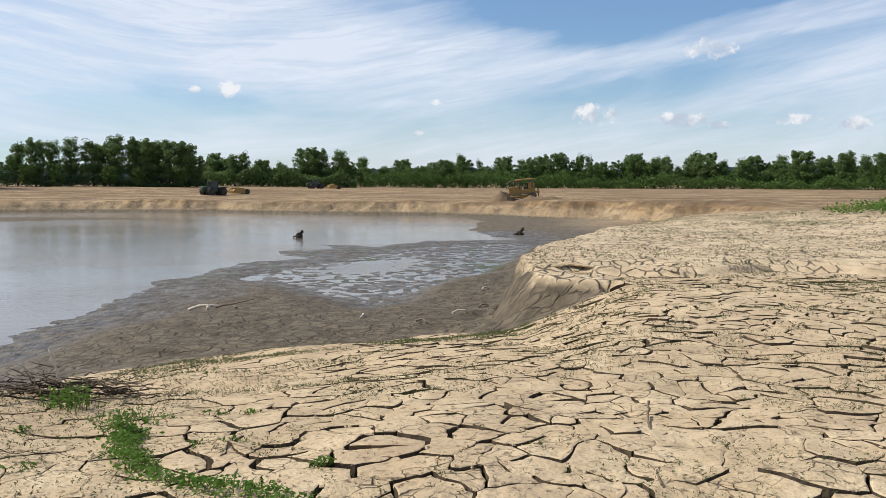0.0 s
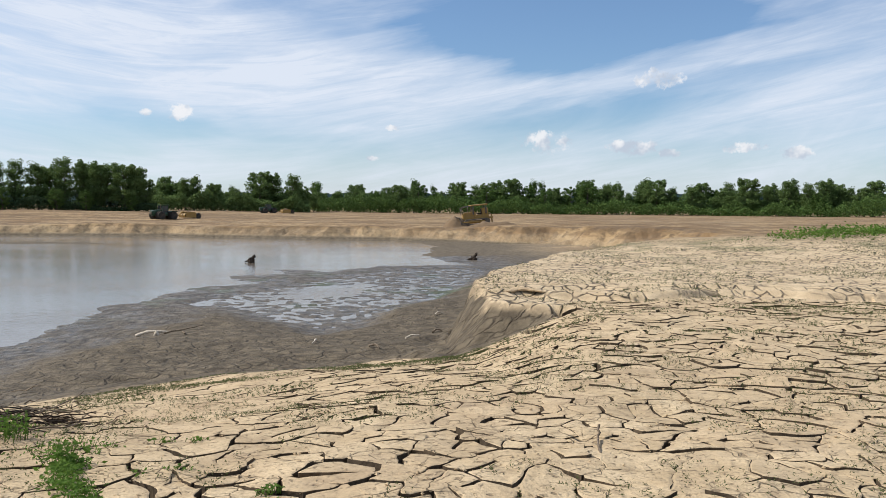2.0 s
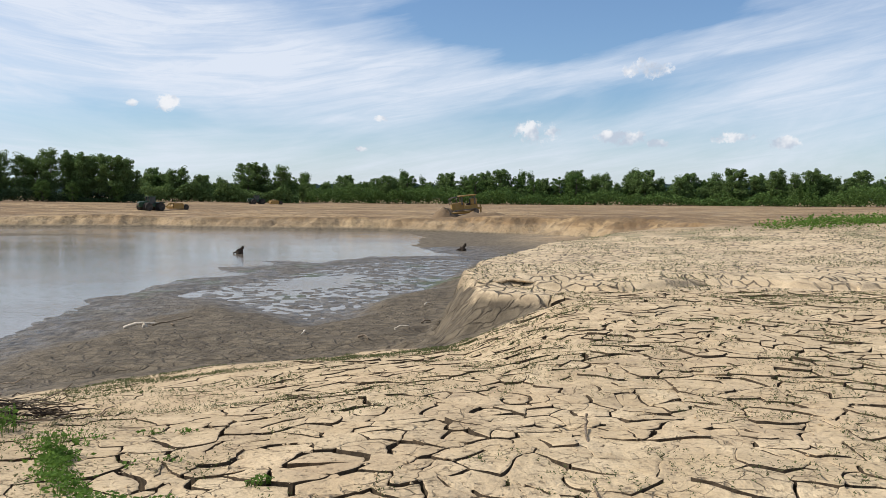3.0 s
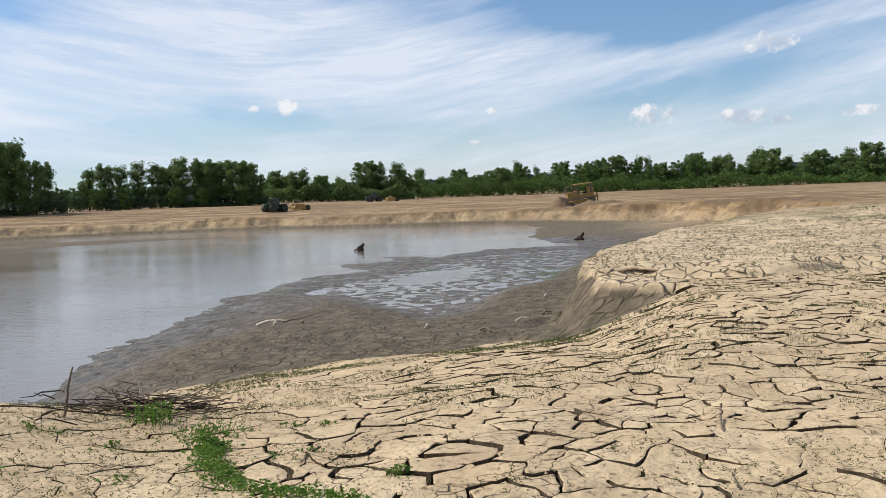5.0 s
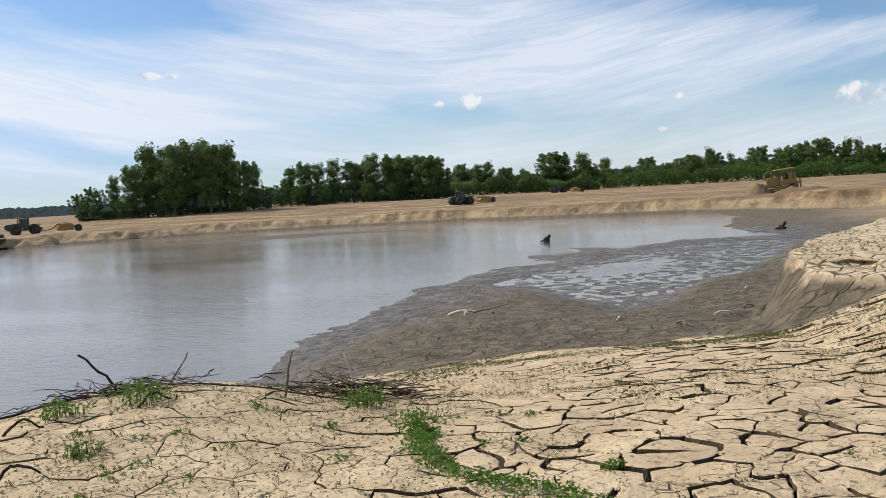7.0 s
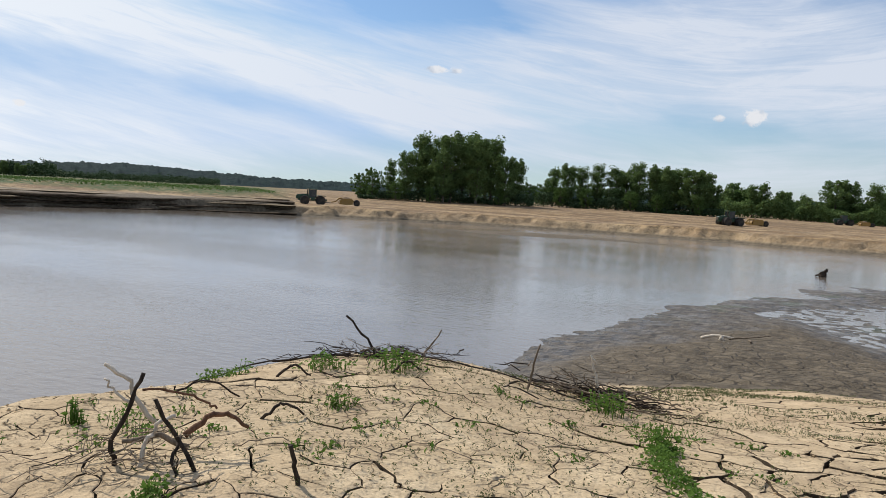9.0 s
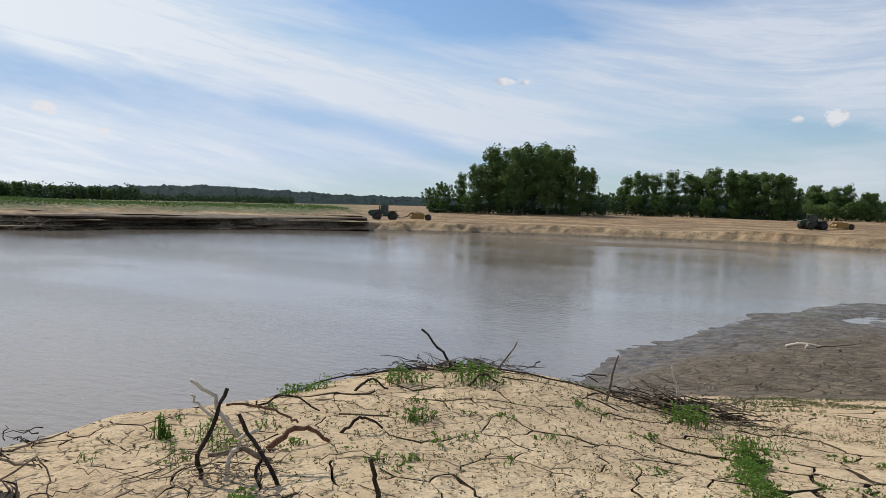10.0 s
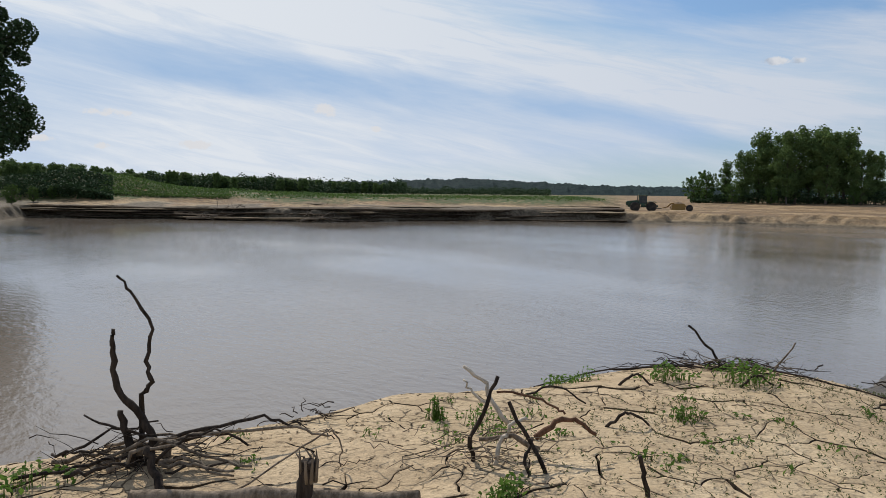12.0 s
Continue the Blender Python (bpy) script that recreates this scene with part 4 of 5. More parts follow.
def scraper(m, label):
    """Pull-type scraper pan, tongue towards -x, heaped with earth."""
    root = thing("scraper", label, "scraper", m, "scraper pans")
    bm = tube(bmesh.new(), [(-3.4, 0, 0.7), (-2.4, 0, 0.95), (-1.7, 0, 1.65), (-1.0, 0, 1.75)], [0.14, 0.16, 0.2, 0.2], 10)
    tube(bm, [(-1.0, -1.5, 1.7), (-1.0, 1.5, 1.7)], [0.17, 0.17], 10)
    part("gooseneck", bm, YELLOW, root)
    for y in (-1.55, 1.55):
        bm = prism(bmesh.new(), [(-1.5, 0.35), (-1.3, 1.35), (-0.6, 1.7), (1.2, 1.75), (1.6, 1.4), (1.6, 0.4), (0, 0.25)], y - 0.06, y + 0.06)
        part("side_plate", bm, YELLOW, root)
    bm = prism(bmesh.new(), [(-1.45, 0.3), (1.5, 0.3), (1.6, 1.5), (1.5, 1.5), (1.4, 0.4), (-1.45, 0.4)], -1.5, 1.5)
    part("bowl", bm, YELLOW, root)
    bm = prism(bmesh.new(), [(-1.6, 0.4), (-1.75, 0.9), (-1.45, 1.4), (-1.38, 1.36), (-1.62, 0.9), (-1.5, 0.45)], -1.45, 1.45)
    part("apron", bm, YELLOW, root)
    for y in (-1.15, 1.15):
        wheel(root, 2.5, y, 0.72, 0.72, 0.5)
    part("rear_frame", box(box(bmesh.new(), 2.2, 0, 1.1, 1.5, 0.5, 0.4, 0.05), 2.5, 0, 0.75, 0.25, 2.0, 0.25, 0.03), YELLOW, root)
    bm = bmesh.new()
    bmesh.ops.create_icosphere(bm, subdivisions=3, radius=1.0)
    for v in bm.verts:
        k = 1 + 0.22 * noise.noise(v.co * 2.3) + 0.1 * noise.noise(v.co * 6)
        v.co = Vector((v.co.x * 1.35 * k, v.co.y * 1.4 * k, 1.2 + max(-0.6, v.co.z) * 0.85 * k))
    part("load", bm, EARTH, root, "heaped brown earth")
    return root


def bulldozer(m, label):
    """Crawler tractor with blade, canopy and ripper, blade towards -x."""
    root = thing("bulldozer", label, "bulldozer", m)
    for y in (-1.05, 1.05):
        bm = bmesh.new()
        loop = [(math.cos(a), math.sin(a)) for a in np.linspace(math.pi / 2, 3 * math.pi / 2, 9)]
        line = [(-1.5 + 0.42 * c, 0.45 + 0.42 * s) for c, s in loop] + [(1.5 - 0.42 * c, 0.45 - 0.42 * s) for c, s in loop]
        inner = [(x * 0.93, 0.45 + (z - 0.45) * 0.78) for x, z in line]
        n = len(line)
        grid = [[bm.verts.new((x, y + w, z)) for x, z in ring] for ring, w in ((line, -0.28), (line, 0.28), (inner, 0.28), (inner, -0.28))]
        for a, b in zip(grid, grid[1:] + grid[:1]):
            for k in range(n):
                bm.faces.new((a[k], a[(k + 1) % n], b[(k + 1) % n], b[k]))
        bmesh.ops.recalc_face_normals(bm, faces=bm.faces)
        for k in range(24):
            box(bm, -1.6 + k * 3.2 / 23, y, 0.03, 0.05, 0.56, 0.08)
            box(bm, -1.6 + k * 3.2 / 23, y, 0.89, 0.05, 0.56, 0.06)
        part("track", bm, STEEL, root, "muddy steel crawler track")
        part("track_frame", box(bmesh.new(), 0, y, 0.45, 2.7, 0.34, 0.34, 0.06), YELLOW, root)
        for x in (-1.5, 1.5):
            bm = round_body(bmesh.new(), [(0.34, -0.2), (0.34, 0.2)], sides=18)
            part("sprocket", bm, STEEL, root).location = (x, y, 0.45)
        bm = tube(bmesh.new(), [(-2.5, y * 1.25, 0.55), (0.4, y * 1.25, 0.5)], [0.11, 0.11], 8)
        part("push_arm", bm, YELLOW, root)
    bm = prism(bmesh.new(), [(-1.9, 0.7), (-1.9, 1.75), (-1.7, 1.9), (0.0, 1.95), (0.0, 0.7)], -0.55, 0.55)
    bmesh.ops.bevel(bm, geom=bm.edges[:], offset=0.06, segments=2, affect="EDGES")
    part("hood", bm, YELLOW, root)
    bm = box(bmesh.new(), 0.9, 0, 1.1, 2.0, 1.5, 0.7, 0.06)
    box(bm, 1.4, 0, 1.9, 0.9, 1.5, 0.95, 0.1)
    part("rear_body", bm, YELLOW, root)
    part("seat", box(box(bmesh.new(), 0.65, 0, 1.6, 0.6, 0.6, 0.25, 0.06), 0.95, 0, 1.95, 0.16, 0.6, 0.7, 0.05), RUBBER, root)
    part("canopy", box(bmesh.new(), 0.55, 0, 2.86, 2.5, 1.9, 0.18, 0.06), YELLOW, root, "sun-bleached canopy roof")
    for x in (-0.4, 1.5):
        for y in (-0.8, 0.8):
            part("post", box(bmesh.new(), x, y, 2.2, 0.2, 0.16, 1.3, 0.02), STEEL, root)
    bm = bmesh.new()
    for y in (-0.7, 0.7):
        tube(bm, [(-2.0, y, 1.7), (-2.05, y, 2.6), (-1.6, y, 2.74), (-0.4, y, 2.82)], 0.06, 6)
    for z in (1.9, 2.1, 2.3, 2.5):
        tube(bm, [(-2.05, -0.7, z), (-2.05, 0.7, z)], 0.035, 6)
    part("sweep_guard", bm, STEEL, root)
    bm = tube(bmesh.new(), [(-1.0, 0.2, 1.9), (-1.0, 0.2, 2.75)], [0.08, 0.07], 10)
    part("exhaust", bm, STEEL, root)
    bm = prism(bmesh.new(), [(-2.65, 0.1), (-2.55, 0.5), (-2.6, 1.0), (-2.8, 1.35), (-2.7, 1.38), (-2.45, 1.0), (-2.42, 0.5), (-2.55, 0.08)], -1.9, 1.9)
    part("blade", bm, STEEL, root, "worn steel blade")
    bm = box(box(bmesh.new(), 2.2, 0, 0.9, 0.6, 1.6, 0.3, 0.05), 2.45, 0, 0.75, 0.2, 0.16, 1.2, 0.04)
    part("ripper", bm, YELLOW, root)
    return root


def heap(name, label, x, y, sx, sy, h, seed):
    """A heap of pushed earth on the ground."""
    u, v = np.meshgrid(np.linspace(-1, 1, 26), np.linspace(-1, 1, 26))
    px, py = x + u * sx, y + v * sy
    z = lie(px, py)[0] + h * np.maximum(0, 1 - u * u - v * v) ** 0.8 * (1 + 0.35 * rough(px, py, 1.0, seed)) - 0.05
    i = np.arange(u.size).reshape(u.shape)
    q = np.stack([i[:-1, :-1], i[:-1, 1:], i[1:, 1:], i[1:, :-1]], -1).reshape(-1, 4)
    tagged(new(name, sheet_mesh(name, np.stack([px, py, z], -1).reshape(-1, 3), q, EARTH)), label, "earth heap")


def driven(azim, dist, turn, pitch=0.0, dz=0.0):
    x, y, z = at(azim, dist, 0.05 - dz)
    return Matrix.LocRotScale((x, y, z), Euler((0, radians(pitch), radians(turn))), None)


def rig(azim, dist, turn, size, gap, label, pan_label):
    """A tractor and the scraper that it pulls, in line."""
    m = driven(azim, dist, turn) @ Matrix.Scale(size, 4)
    tractor(m, label)
    x, y, _ = m @ Vector((gap, 0.2, 0))
    scraper(Matrix.LocRotScale((x, y, height(x, y) - 0.05), Euler((0, 0, radians(turn - 6))), None) @ Matrix.Scale(size * 0.95, 4), pan_label)


rig(-15.6, 172, 52, 0.82, 7.2, "green articulated tractor with dual tyres pulling a scraper", "dusty yellow scraper pan heaped with earth behind its tractor")
rig(-43.9, 158, 47, 0.86, 7.4, "dark green tractor standing at the end of the cut bank", "low yellow scraper pan near the cut bank")
rig(-8.8, 272, 30, 0.85, 7.0, "far green tractor working on the fill", "far yellow scraper pan on the fill")
bulldozer(driven(5.5, 117, 6, -6, 0.25) @ Matrix.Scale(0.97, 4), "yellow crawler bulldozer with canopy pushing earth to the bank")
heap("earth_heap", "mound of brown earth under the bulldozer blade", *at(4.1, 116)[:2], 1.9, 1.7, 1.1, 3)
heap("earth_heap", "low ridge of earth beside the bulldozer track", *at(6.65, 114.6)[:2], 3.6, 1.4, 0.6, 4)
# ---- driftwood, snags and weeds on the near bank ----
DARKWOOD = bark_material("wet dark wood", (0.018, 0.013, 0.010), (0.075, 0.055, 0.04), 9.0)
GREYWOOD = bark_material("weathered wood", (0.10, 0.075, 0.05), (0.30, 0.235, 0.17), 9.0)
PALEWOOD = bark_material("barkless bleached wood", (0.45, 0.38, 0.29), (0.68, 0.60, 0.49), 9.0)
REDWOOD = bark_material("reddish root", (0.09, 0.045, 0.026), (0.21, 0.11, 0.065), 9.0)
WEED = leaf_material("weed leaves", (0.048, 0.112, 0.016), (0.155, 0.260, 0.048), 0.35)
SPRIG = leaf_material("small sprigs", (0.055, 0.072, 0.024), (0.13, 0.15, 0.06), 0.3)


def crooked(points, seed, wobble=0.012, steps=4):
    """A line through the points with small kinks."""
    g, out = random.Random(seed), []
    for a, b in zip(points, points[1:]):
        for s in range(steps):
            q = Vector(a).lerp(Vector(b), s / steps)
            out.append(q + Vector((g.uniform(-1, 1), g.uniform(-1, 1), g.uniform(-1, 1))) * (wobble if s else wobble * 0.3))
    return out + [Vector(points[-1])]


def draped(line, root):
    """Heights of a line taken from the ground under it, not from the root's place."""
    w = [root.matrix_basis @ p for p in line]
    z = lie(np.array([p.x for p in w]), np.array([p.y for p in w]))[0] - root.matrix_basis.translation.z
    z = np.maximum(z, WATER - root.matrix_basis.translation.z)
    return [Vector((p.x, p.y, p.z + dz)) for p, dz in zip(line, z)]


def limb(points, r0, r1, mat, seed, parent, name="branch", label="", wobble=0.012):
    line = draped(crooked(points, seed, wobble), parent)
    k = len(line) - 1
    return part(name, tube(bmesh.new(), line, [r0 + (r1 - r0) * i / k + 0.06 * r0 * math.sin(i * 2.1 + seed) for i in range(k + 1)], 8), mat, parent, label)


def weed(points, wide, high, count, leaf, seed, label, parent_name="weed"):
    """A patch of leafy weeds along a line: stems and leaves."""
    x0, y0 = points[0]
    root = thing(parent_name, label, "weed", Matrix.Translation((x0, y0, height(x0, y0))))
    g = np.random.default_rng(seed)
    t = g.uniform(0, len(points) - 1.001, count) if len(points) > 1 else np.zeros(count)
    i = t.astype(int)
    P = np.array(points + points[-1:], float)
    c = P[i] + (P[i + 1] - P[i]) * (t - i)[:, None] + g.normal(size=(count, 2)) * wide * 0.5
    dens = rough(c[:, 0], c[:, 1], 0.22, seed + 5, 2)
    keep = dens > -0.55
    c, dens = c[keep], dens[keep]
    off = 0.6 * np.hypot(*(c - (P[i] + (P[i + 1] - P[i]) * (t - i)[:, None])[keep]).T) / (wide + 1e-6)
    top = high * np.clip(1.15 - off, 0.2, 1) * (0.8 + 0.4 * dens)
    z = lie(c[:, 0], c[:, 1])[0] + top * g.uniform(0.05, 1, len(c)) ** 0.7
    pos = np.stack([c[:, 0] - x0, c[:, 1] - y0, z - root.location.z], -1)
    leaves = new("foliage", leaf_mesh("foliage", pos, 0.7, leaf, WEED, seed, 0.8))
    leaves.parent = root
    bm, r = bmesh.new(), random.Random(seed)
    for k in r.sample(range(len(pos)), min(60, len(pos))):
        x, y, zz = pos[k]
        gz0 = height(x + x0, y + y0) - root.location.z
        tube(bm, [(x + r.uniform(-0.03, 0.03), y, gz0), (x, y, zz)], [0.003, 0.0015], 4)
    tagged(part("stalk", bm, WEED, root), kind="stuff")
    tagged(leaves, kind="stuff")
    return root


def spot(x, y, turn=57.4):
    return Matrix.LocRotScale((x, y, height(x, y)), Euler((0, 0, radians(turn))), None)


def twigs(parent, count, wide, deep, high, seed, mat=DARKWOOD, r=0.004, long=0.35):
    """A litter of thin twigs, joined."""
    g, bm = random.Random(seed), bmesh.new()
    for _ in range(count):
        a = Vector((g.gauss(0, wide * 0.5), g.gauss(0, deep * 0.5), abs(g.gauss(0, high * 0.5))))
        b = a + Vector((g.uniform(-1, 1), g.uniform(-0.7, 0.7), g.uniform(-0.2, 0.25))) * long * g.uniform(0.4, 1.2)
        b.z = max(b.z, 0.005)
        tube(bm, draped(crooked([a, b], g.random(), 0.018 if r < 0.02 else 0.1, 4), parent), [r * g.uniform(0.7, 1.6), r, r, r * 0.8, r * 0.4], 5)
    return tagged(part("twig_litter", bm, mat, parent, "tangle of thin dry twigs"), kind="stuff")


# the tall forked snag by the water
s = thing("dead_snag", "dark broken forked branch standing in driftwood", "dead branch", spot(-5.45, 0.92))
limb([(0.05, 0, -0.1), (0.12, 0, 0.14), (0.02, 0, 0.34), (-0.10, 0, 0.48), (-0.125, 0, 0.70), (-0.12, 0, 0.80), (-0.115, 0, 0.84)], 0.031, 0.010, DARKWOOD, 1, s, "stem")
limb([(0.02, 0.06, -0.1), (0.03, 0.05, 0.42), (0.10, 0.05, 0.49), (0.055, 0.05, 0.62), (0.105, 0.05, 0.81), (-0.03, 0.05, 1.06), (-0.11, 0.05, 1.16)], 0.019, 0.007, DARKWOOD, 2, s, "stem")
limb([(-0.30, 0, 0.33), (-0.10, 0, 0.23), (0.10, 0, 0.16)], 0.006, 0.011, DARKWOOD, 3, s)
limb([(0.17, -0.25, 0.20), (0.22, -0.3, 0.08), (0.32, -0.42, -0.05)], 0.020, 0.028, DARKWOOD, 4, s)
limb([(-0.15, -0.05, 0.02), (0.15, 0, 0.12), (0.55, 0.08, 0.16), (0.95, 0.2, 0.12), (1.15, 0.25, 0.04)], 0.013, 0.007, GREYWOOD, 5, s)
limb([(-0.1, 0.1, 0.05), (0.4, 0.1, 0.16), (0.75, 0.2, 0.20), (0.92, 0.22, 0.12)], 0.014, 0.008, DARKWOOD, 6, s)
limb([(-0.35, -0.1, 0.0), (0.1, -0.05, 0.17), (0.45, -0.1, 0.07), (0.75, -0.15, 0.02)], 0.012, 0.008, GREYWOOD, 7, s)
limb([(0.0, 0.02, -0.05), (-0.05, 0.02, 0.2), (-0.08, 0.0, 0.34)], 0.03, 0.018, DARKWOOD, 8, s)
limb([(0.15, 0.05, -0.05), (0.20, 0.05, 0.12)], 0.028, 0.022, GREYWOOD, 9, s)
g6 = random.Random(91)
for k in range(16):
    x0, y0 = g6.uniform(-0.35, 0.5), g6.uniform(-0.25, 0.2)
    l, up_, turn = g6.uniform(0.3, 0.75), g6.uniform(0.04, 0.2), g6.uniform(-0.5, 0.5)
    limb([(x0 - l * 0.5, y0 - turn * l * 0.5, 0.02 + up_ * 0.4 * g6.random()), (x0, y0, up_), (x0 + l * 0.5, y0 + turn * l * 0.5, 0.02 + up_ * g6.random())],
         g6.uniform(0.008, 0.017), g6.uniform(0.004, 0.008), g6.choice((DARKWOOD, DARKWOOD, GREYWOOD)), 500 + k, s, wobble=0.02)
twigs(s, 90, 0.55, 0.25, 0.14, 10, r=0.003, long=0.45)
s = thing("fallen_log", "brown weathered log lying on the mud", "log", spot(-4.52, 1.22))
limb([(-0.55, 0.02, 0.06), (0.0, 0.0, 0.05), (0.5, -0.05, 0.05), (1.0, -0.1, 0.03)], 0.045, 0.036, GREYWOOD, 11, s, "trunk", "", 0.008)
twigs(s, 14, 0.6, 0.2, 0.08, 12, long=0.4)
s = thing("broken_post", "splintered grey stub of wood standing upright", "wooden stub", spot(-4.25, 1.52))
limb([(0, 0, -0.1), (0.0, 0, 0.13), (0.02, 0, 0.25)], 0.047, 0.040, DARKWOOD, 13, s, "stub", "", 0.004)
for k in range(9):
    a = k * 0.75
    bm = tube(bmesh.new(), [(0.02 + 0.036 * math.cos(a), 0.036 * math.sin(a), 0.14), (0.02 + 0.048 * math.cos(a), 0.042 * math.sin(a), 0.26), (0.06 * math.cos(a + 0.5), 0.04 * math.sin(a), 0.27 + 0.03 * (k % 3))], [0.012, 0.007, 0.001], 5)
    part("splinter", bm, GREYWOOD, s, "grey torn fibre")
s = thing("thin_stick", "thin bent twig arching over the mud", "stick", spot(-4.75, 1.55))
limb([(-0.2, -0.2, 0.0), (0.1, 0, 0.12), (0.32, 0.05, 0.24), (0.38, 0.05, 0.1), (0.36, 0.04, 0.0)], 0.006, 0.004, GREYWOOD, 14, s)

# the clump of roots and white sticks
s = thing("root_clump", "uprooted clump of dark and bleached branches on mud", "driftwood", spot(-4.2, 2.6))
limb([(-0.03, 0.02, -0.05), (-0.06, 0.0, 0.14), (0.04, 0, 0.34), (0.10, 0, 0.50)], 0.015, 0.011, DARKWOOD, 21, s, "stem")
limb([(0.07, -0.05, -0.03), (0.13, -0.05, 0.15), (0.19, -0.05, 0.24), (0.27, -0.04, 0.27)], 0.014, 0.011, PALEWOOD, 22, s, "stem", "bleached barkless stick")
limb([(0.17, 0.05, 0.20), (0.05, 0.1, 0.37), (0.04, 0.1, 0.44), (-0.10, 0.1, 0.55)], 0.014, 0.010, PALEWOOD, 23, s, "stem", "bleached barkless stick")
limb([(-0.1, 0.15, 0.46), (-0.04, 0.12, 0.38), (0.05, 0.1, 0.30)], 0.006, 0.010, PALEWOOD, 24, s)
limb([(0.16, -0.1, 0.37), (0.27, -0.14, 0.18), (0.36, -0.2, 0.0), (0.42, -0.25, -0.15)], 0.011, 0.013, DARKWOOD, 25, s, "stem")
limb([(0.30, -0.05, 0.16), (0.24, -0.2, 0.05), (0.30, -0.3, -0.08)], 0.010, 0.009, DARKWOOD, 26, s)
limb([(0.10, 0.1, 0.38), (0.3, 0.15, 0.36), (0.46, 0.15, 0.30), (0.52, 0.15, 0.26)], 0.007, 0.007, REDWOOD, 27, s, "root", "reddish bare root")
limb([(0.34, 0.1, 0.12), (0.46, 0.12, 0.22), (0.58, 0.12, 0.24), (0.70, 0.1, 0.16)], 0.020, 0.010, REDWOOD, 28, s, "root", "reddish bare root")
limb([(0.0, 0.1, 0.1), (0.2, 0.1, 0.12), (0.36, 0.1, 0.05)], 0.013, 0.018, GREYWOOD, 29, s)
limb([(0.3, 0.3, 0.34), (0.5, 0.35, 0.38), (0.68, 0.35, 0.28)], 0.007, 0.005, DARKWOOD, 30, s)
twigs(s, 70, 0.45, 0.35, 0.22, 31, GREYWOOD, 0.003, 0.35)

# sticks and tangles along the crest
s = thing("brush_pile", "dark flood-washed brush pile along the crest", "brush", spot(-5.5, 6.5, 60))
limb([(-0.1, 0, 0.03), (-0.18, 0, 0.2), (-0.42, 0.0, 0.42)], 0.014, 0.011, DARKWOOD, 41, s, "stem")
limb([(0.35, -0.1, 0.0), (0.45, -0.1, 0.12), (0.6, -0.1, 0.34)], 0.012, 0.007, GREYWOOD, 42, s)
limb([(-2.0, -0.5, 0.02), (-1.4, -0.25, 0.04), (-0.7, -0.1, 0.01), (0.1, 0, 0.02)], 0.007, 0.008, DARKWOOD, 43, s)
limb([(-1.2, -0.2, 0.03), (-0.6, -0.05, 0.02), (0.2, 0.0, 0.03)], 0.008, 0.009, DARKWOOD, 44, s)
twigs(s, 130, 0.9, 0.35, 0.10, 45, DARKWOOD, 0.004, 0.45)
twigs(s, 40, 0.6, 0.4, 0.10, 46, GREYWOOD, 0.004, 0.4)
s = thing("long_stick", "long thin dark branch lying across cracked mud", "stick", spot(-4.35, 6.75, 37))
limb([(-1.1, 0.35, 0.06), (-0.5, 0.12, 0.05), (0.1, -0.02, 0.05), (0.7, -0.25, 0.05), (1.1, -0.35, 0.03)], 0.008, 0.006, DARKWOOD, 51, s)
s = thing("standing_stick", "bare stick stuck upright in the mud", "stick", spot(-3.95, 6.85, 37))
limb([(-0.05, 0, -0.05), (0.0, 0, 0.2), (0.06, 0, 0.46)], 0.015, 0.008, GREYWOOD, 52, s)
s = thing("brush_pile", "small tangle of grey roots beside green weeds", "brush", spot(-3.55, 7.55, 37))
limb([(0.0, 0, 0.0), (-0.05, 0, 0.25), (-0.12, 0, 0.45), (-0.06, 0, 0.36)], 0.014, 0.008, PALEWOOD, 53, s)
limb([(0.1, 0, 0.05), (0.5, 0.1, 0.2), (0.75, 0.1, 0.35)], 0.008, 0.005, GREYWOOD, 54, s)
twigs(s, 110, 0.85, 0.45, 0.22, 55, GREYWOOD, 0.006, 0.5)
twigs(s, 90, 0.8, 0.4, 0.16, 56, DARKWOOD, 0.007, 0.45)
for x, y, h, lean, k in ((-3.3, 3.05, 0.22, -0.05, 0), (-5.2, 4.9, 0.0, 0, 1), (-4.35, 3.95, 0.0, 0, 1), (-4.75, 5.9, 0.0, 0, 1)):
    s = thing("stick", "short dark stick standing in mud" if k == 0 else "bent dark twig lying on the mud", "stick", spot(x, y))
    if k == 0:
        limb([(0, 0, -0.05), (lean * 0.5, 0, h * 0.5), (lean, 0, h)], 0.014, 0.012, DARKWOOD, 60, s)
    else:
        limb([(-0.14, 0, 0.0), (-0.02, 0, 0.10), (0.04, 0, 0.10), (0.16, 0.02, 0.02)], 0.012, 0.008, DARKWOOD, int(x * 10), s)
s = thing("stick", "long thin stick lying across the cracks", "stick", Matrix.Translation((1.24, 4.53, height(1.24, 4.53))))
limb([(0, 0, 0.01), (0.2, 0.95, -0.03), (0.36, 1.74, 0.02), (0.38, 1.8, 0.10)], 0.007, 0.011, GREYWOOD, 70, s)
s = thing("stick", "pale thin stem standing among green weeds", "stick", Matrix.Translation((-1.05, 4.0, height(-1.05, 4.0))))
limb([(0, 0, 0), (0.02, 0.02, 0.1), (0.05, 0.02, 0.22)], 0.006, 0.004, PALEWOOD, 71, s)
s = thing("twig_fan", "dry twigs rooted at the edge of the crest", "brush", spot(-5.72, 2.2))
limb([(-0.05, 0, 0.0), (0.1, 0.0, 0.06), (0.3, 0, 0.1)], 0.008, 0.004, GREYWOOD, 72, s)
twigs(s, 18, 0.2, 0.1, 0.12, 73, DARKWOOD, 0.004, 0.3)

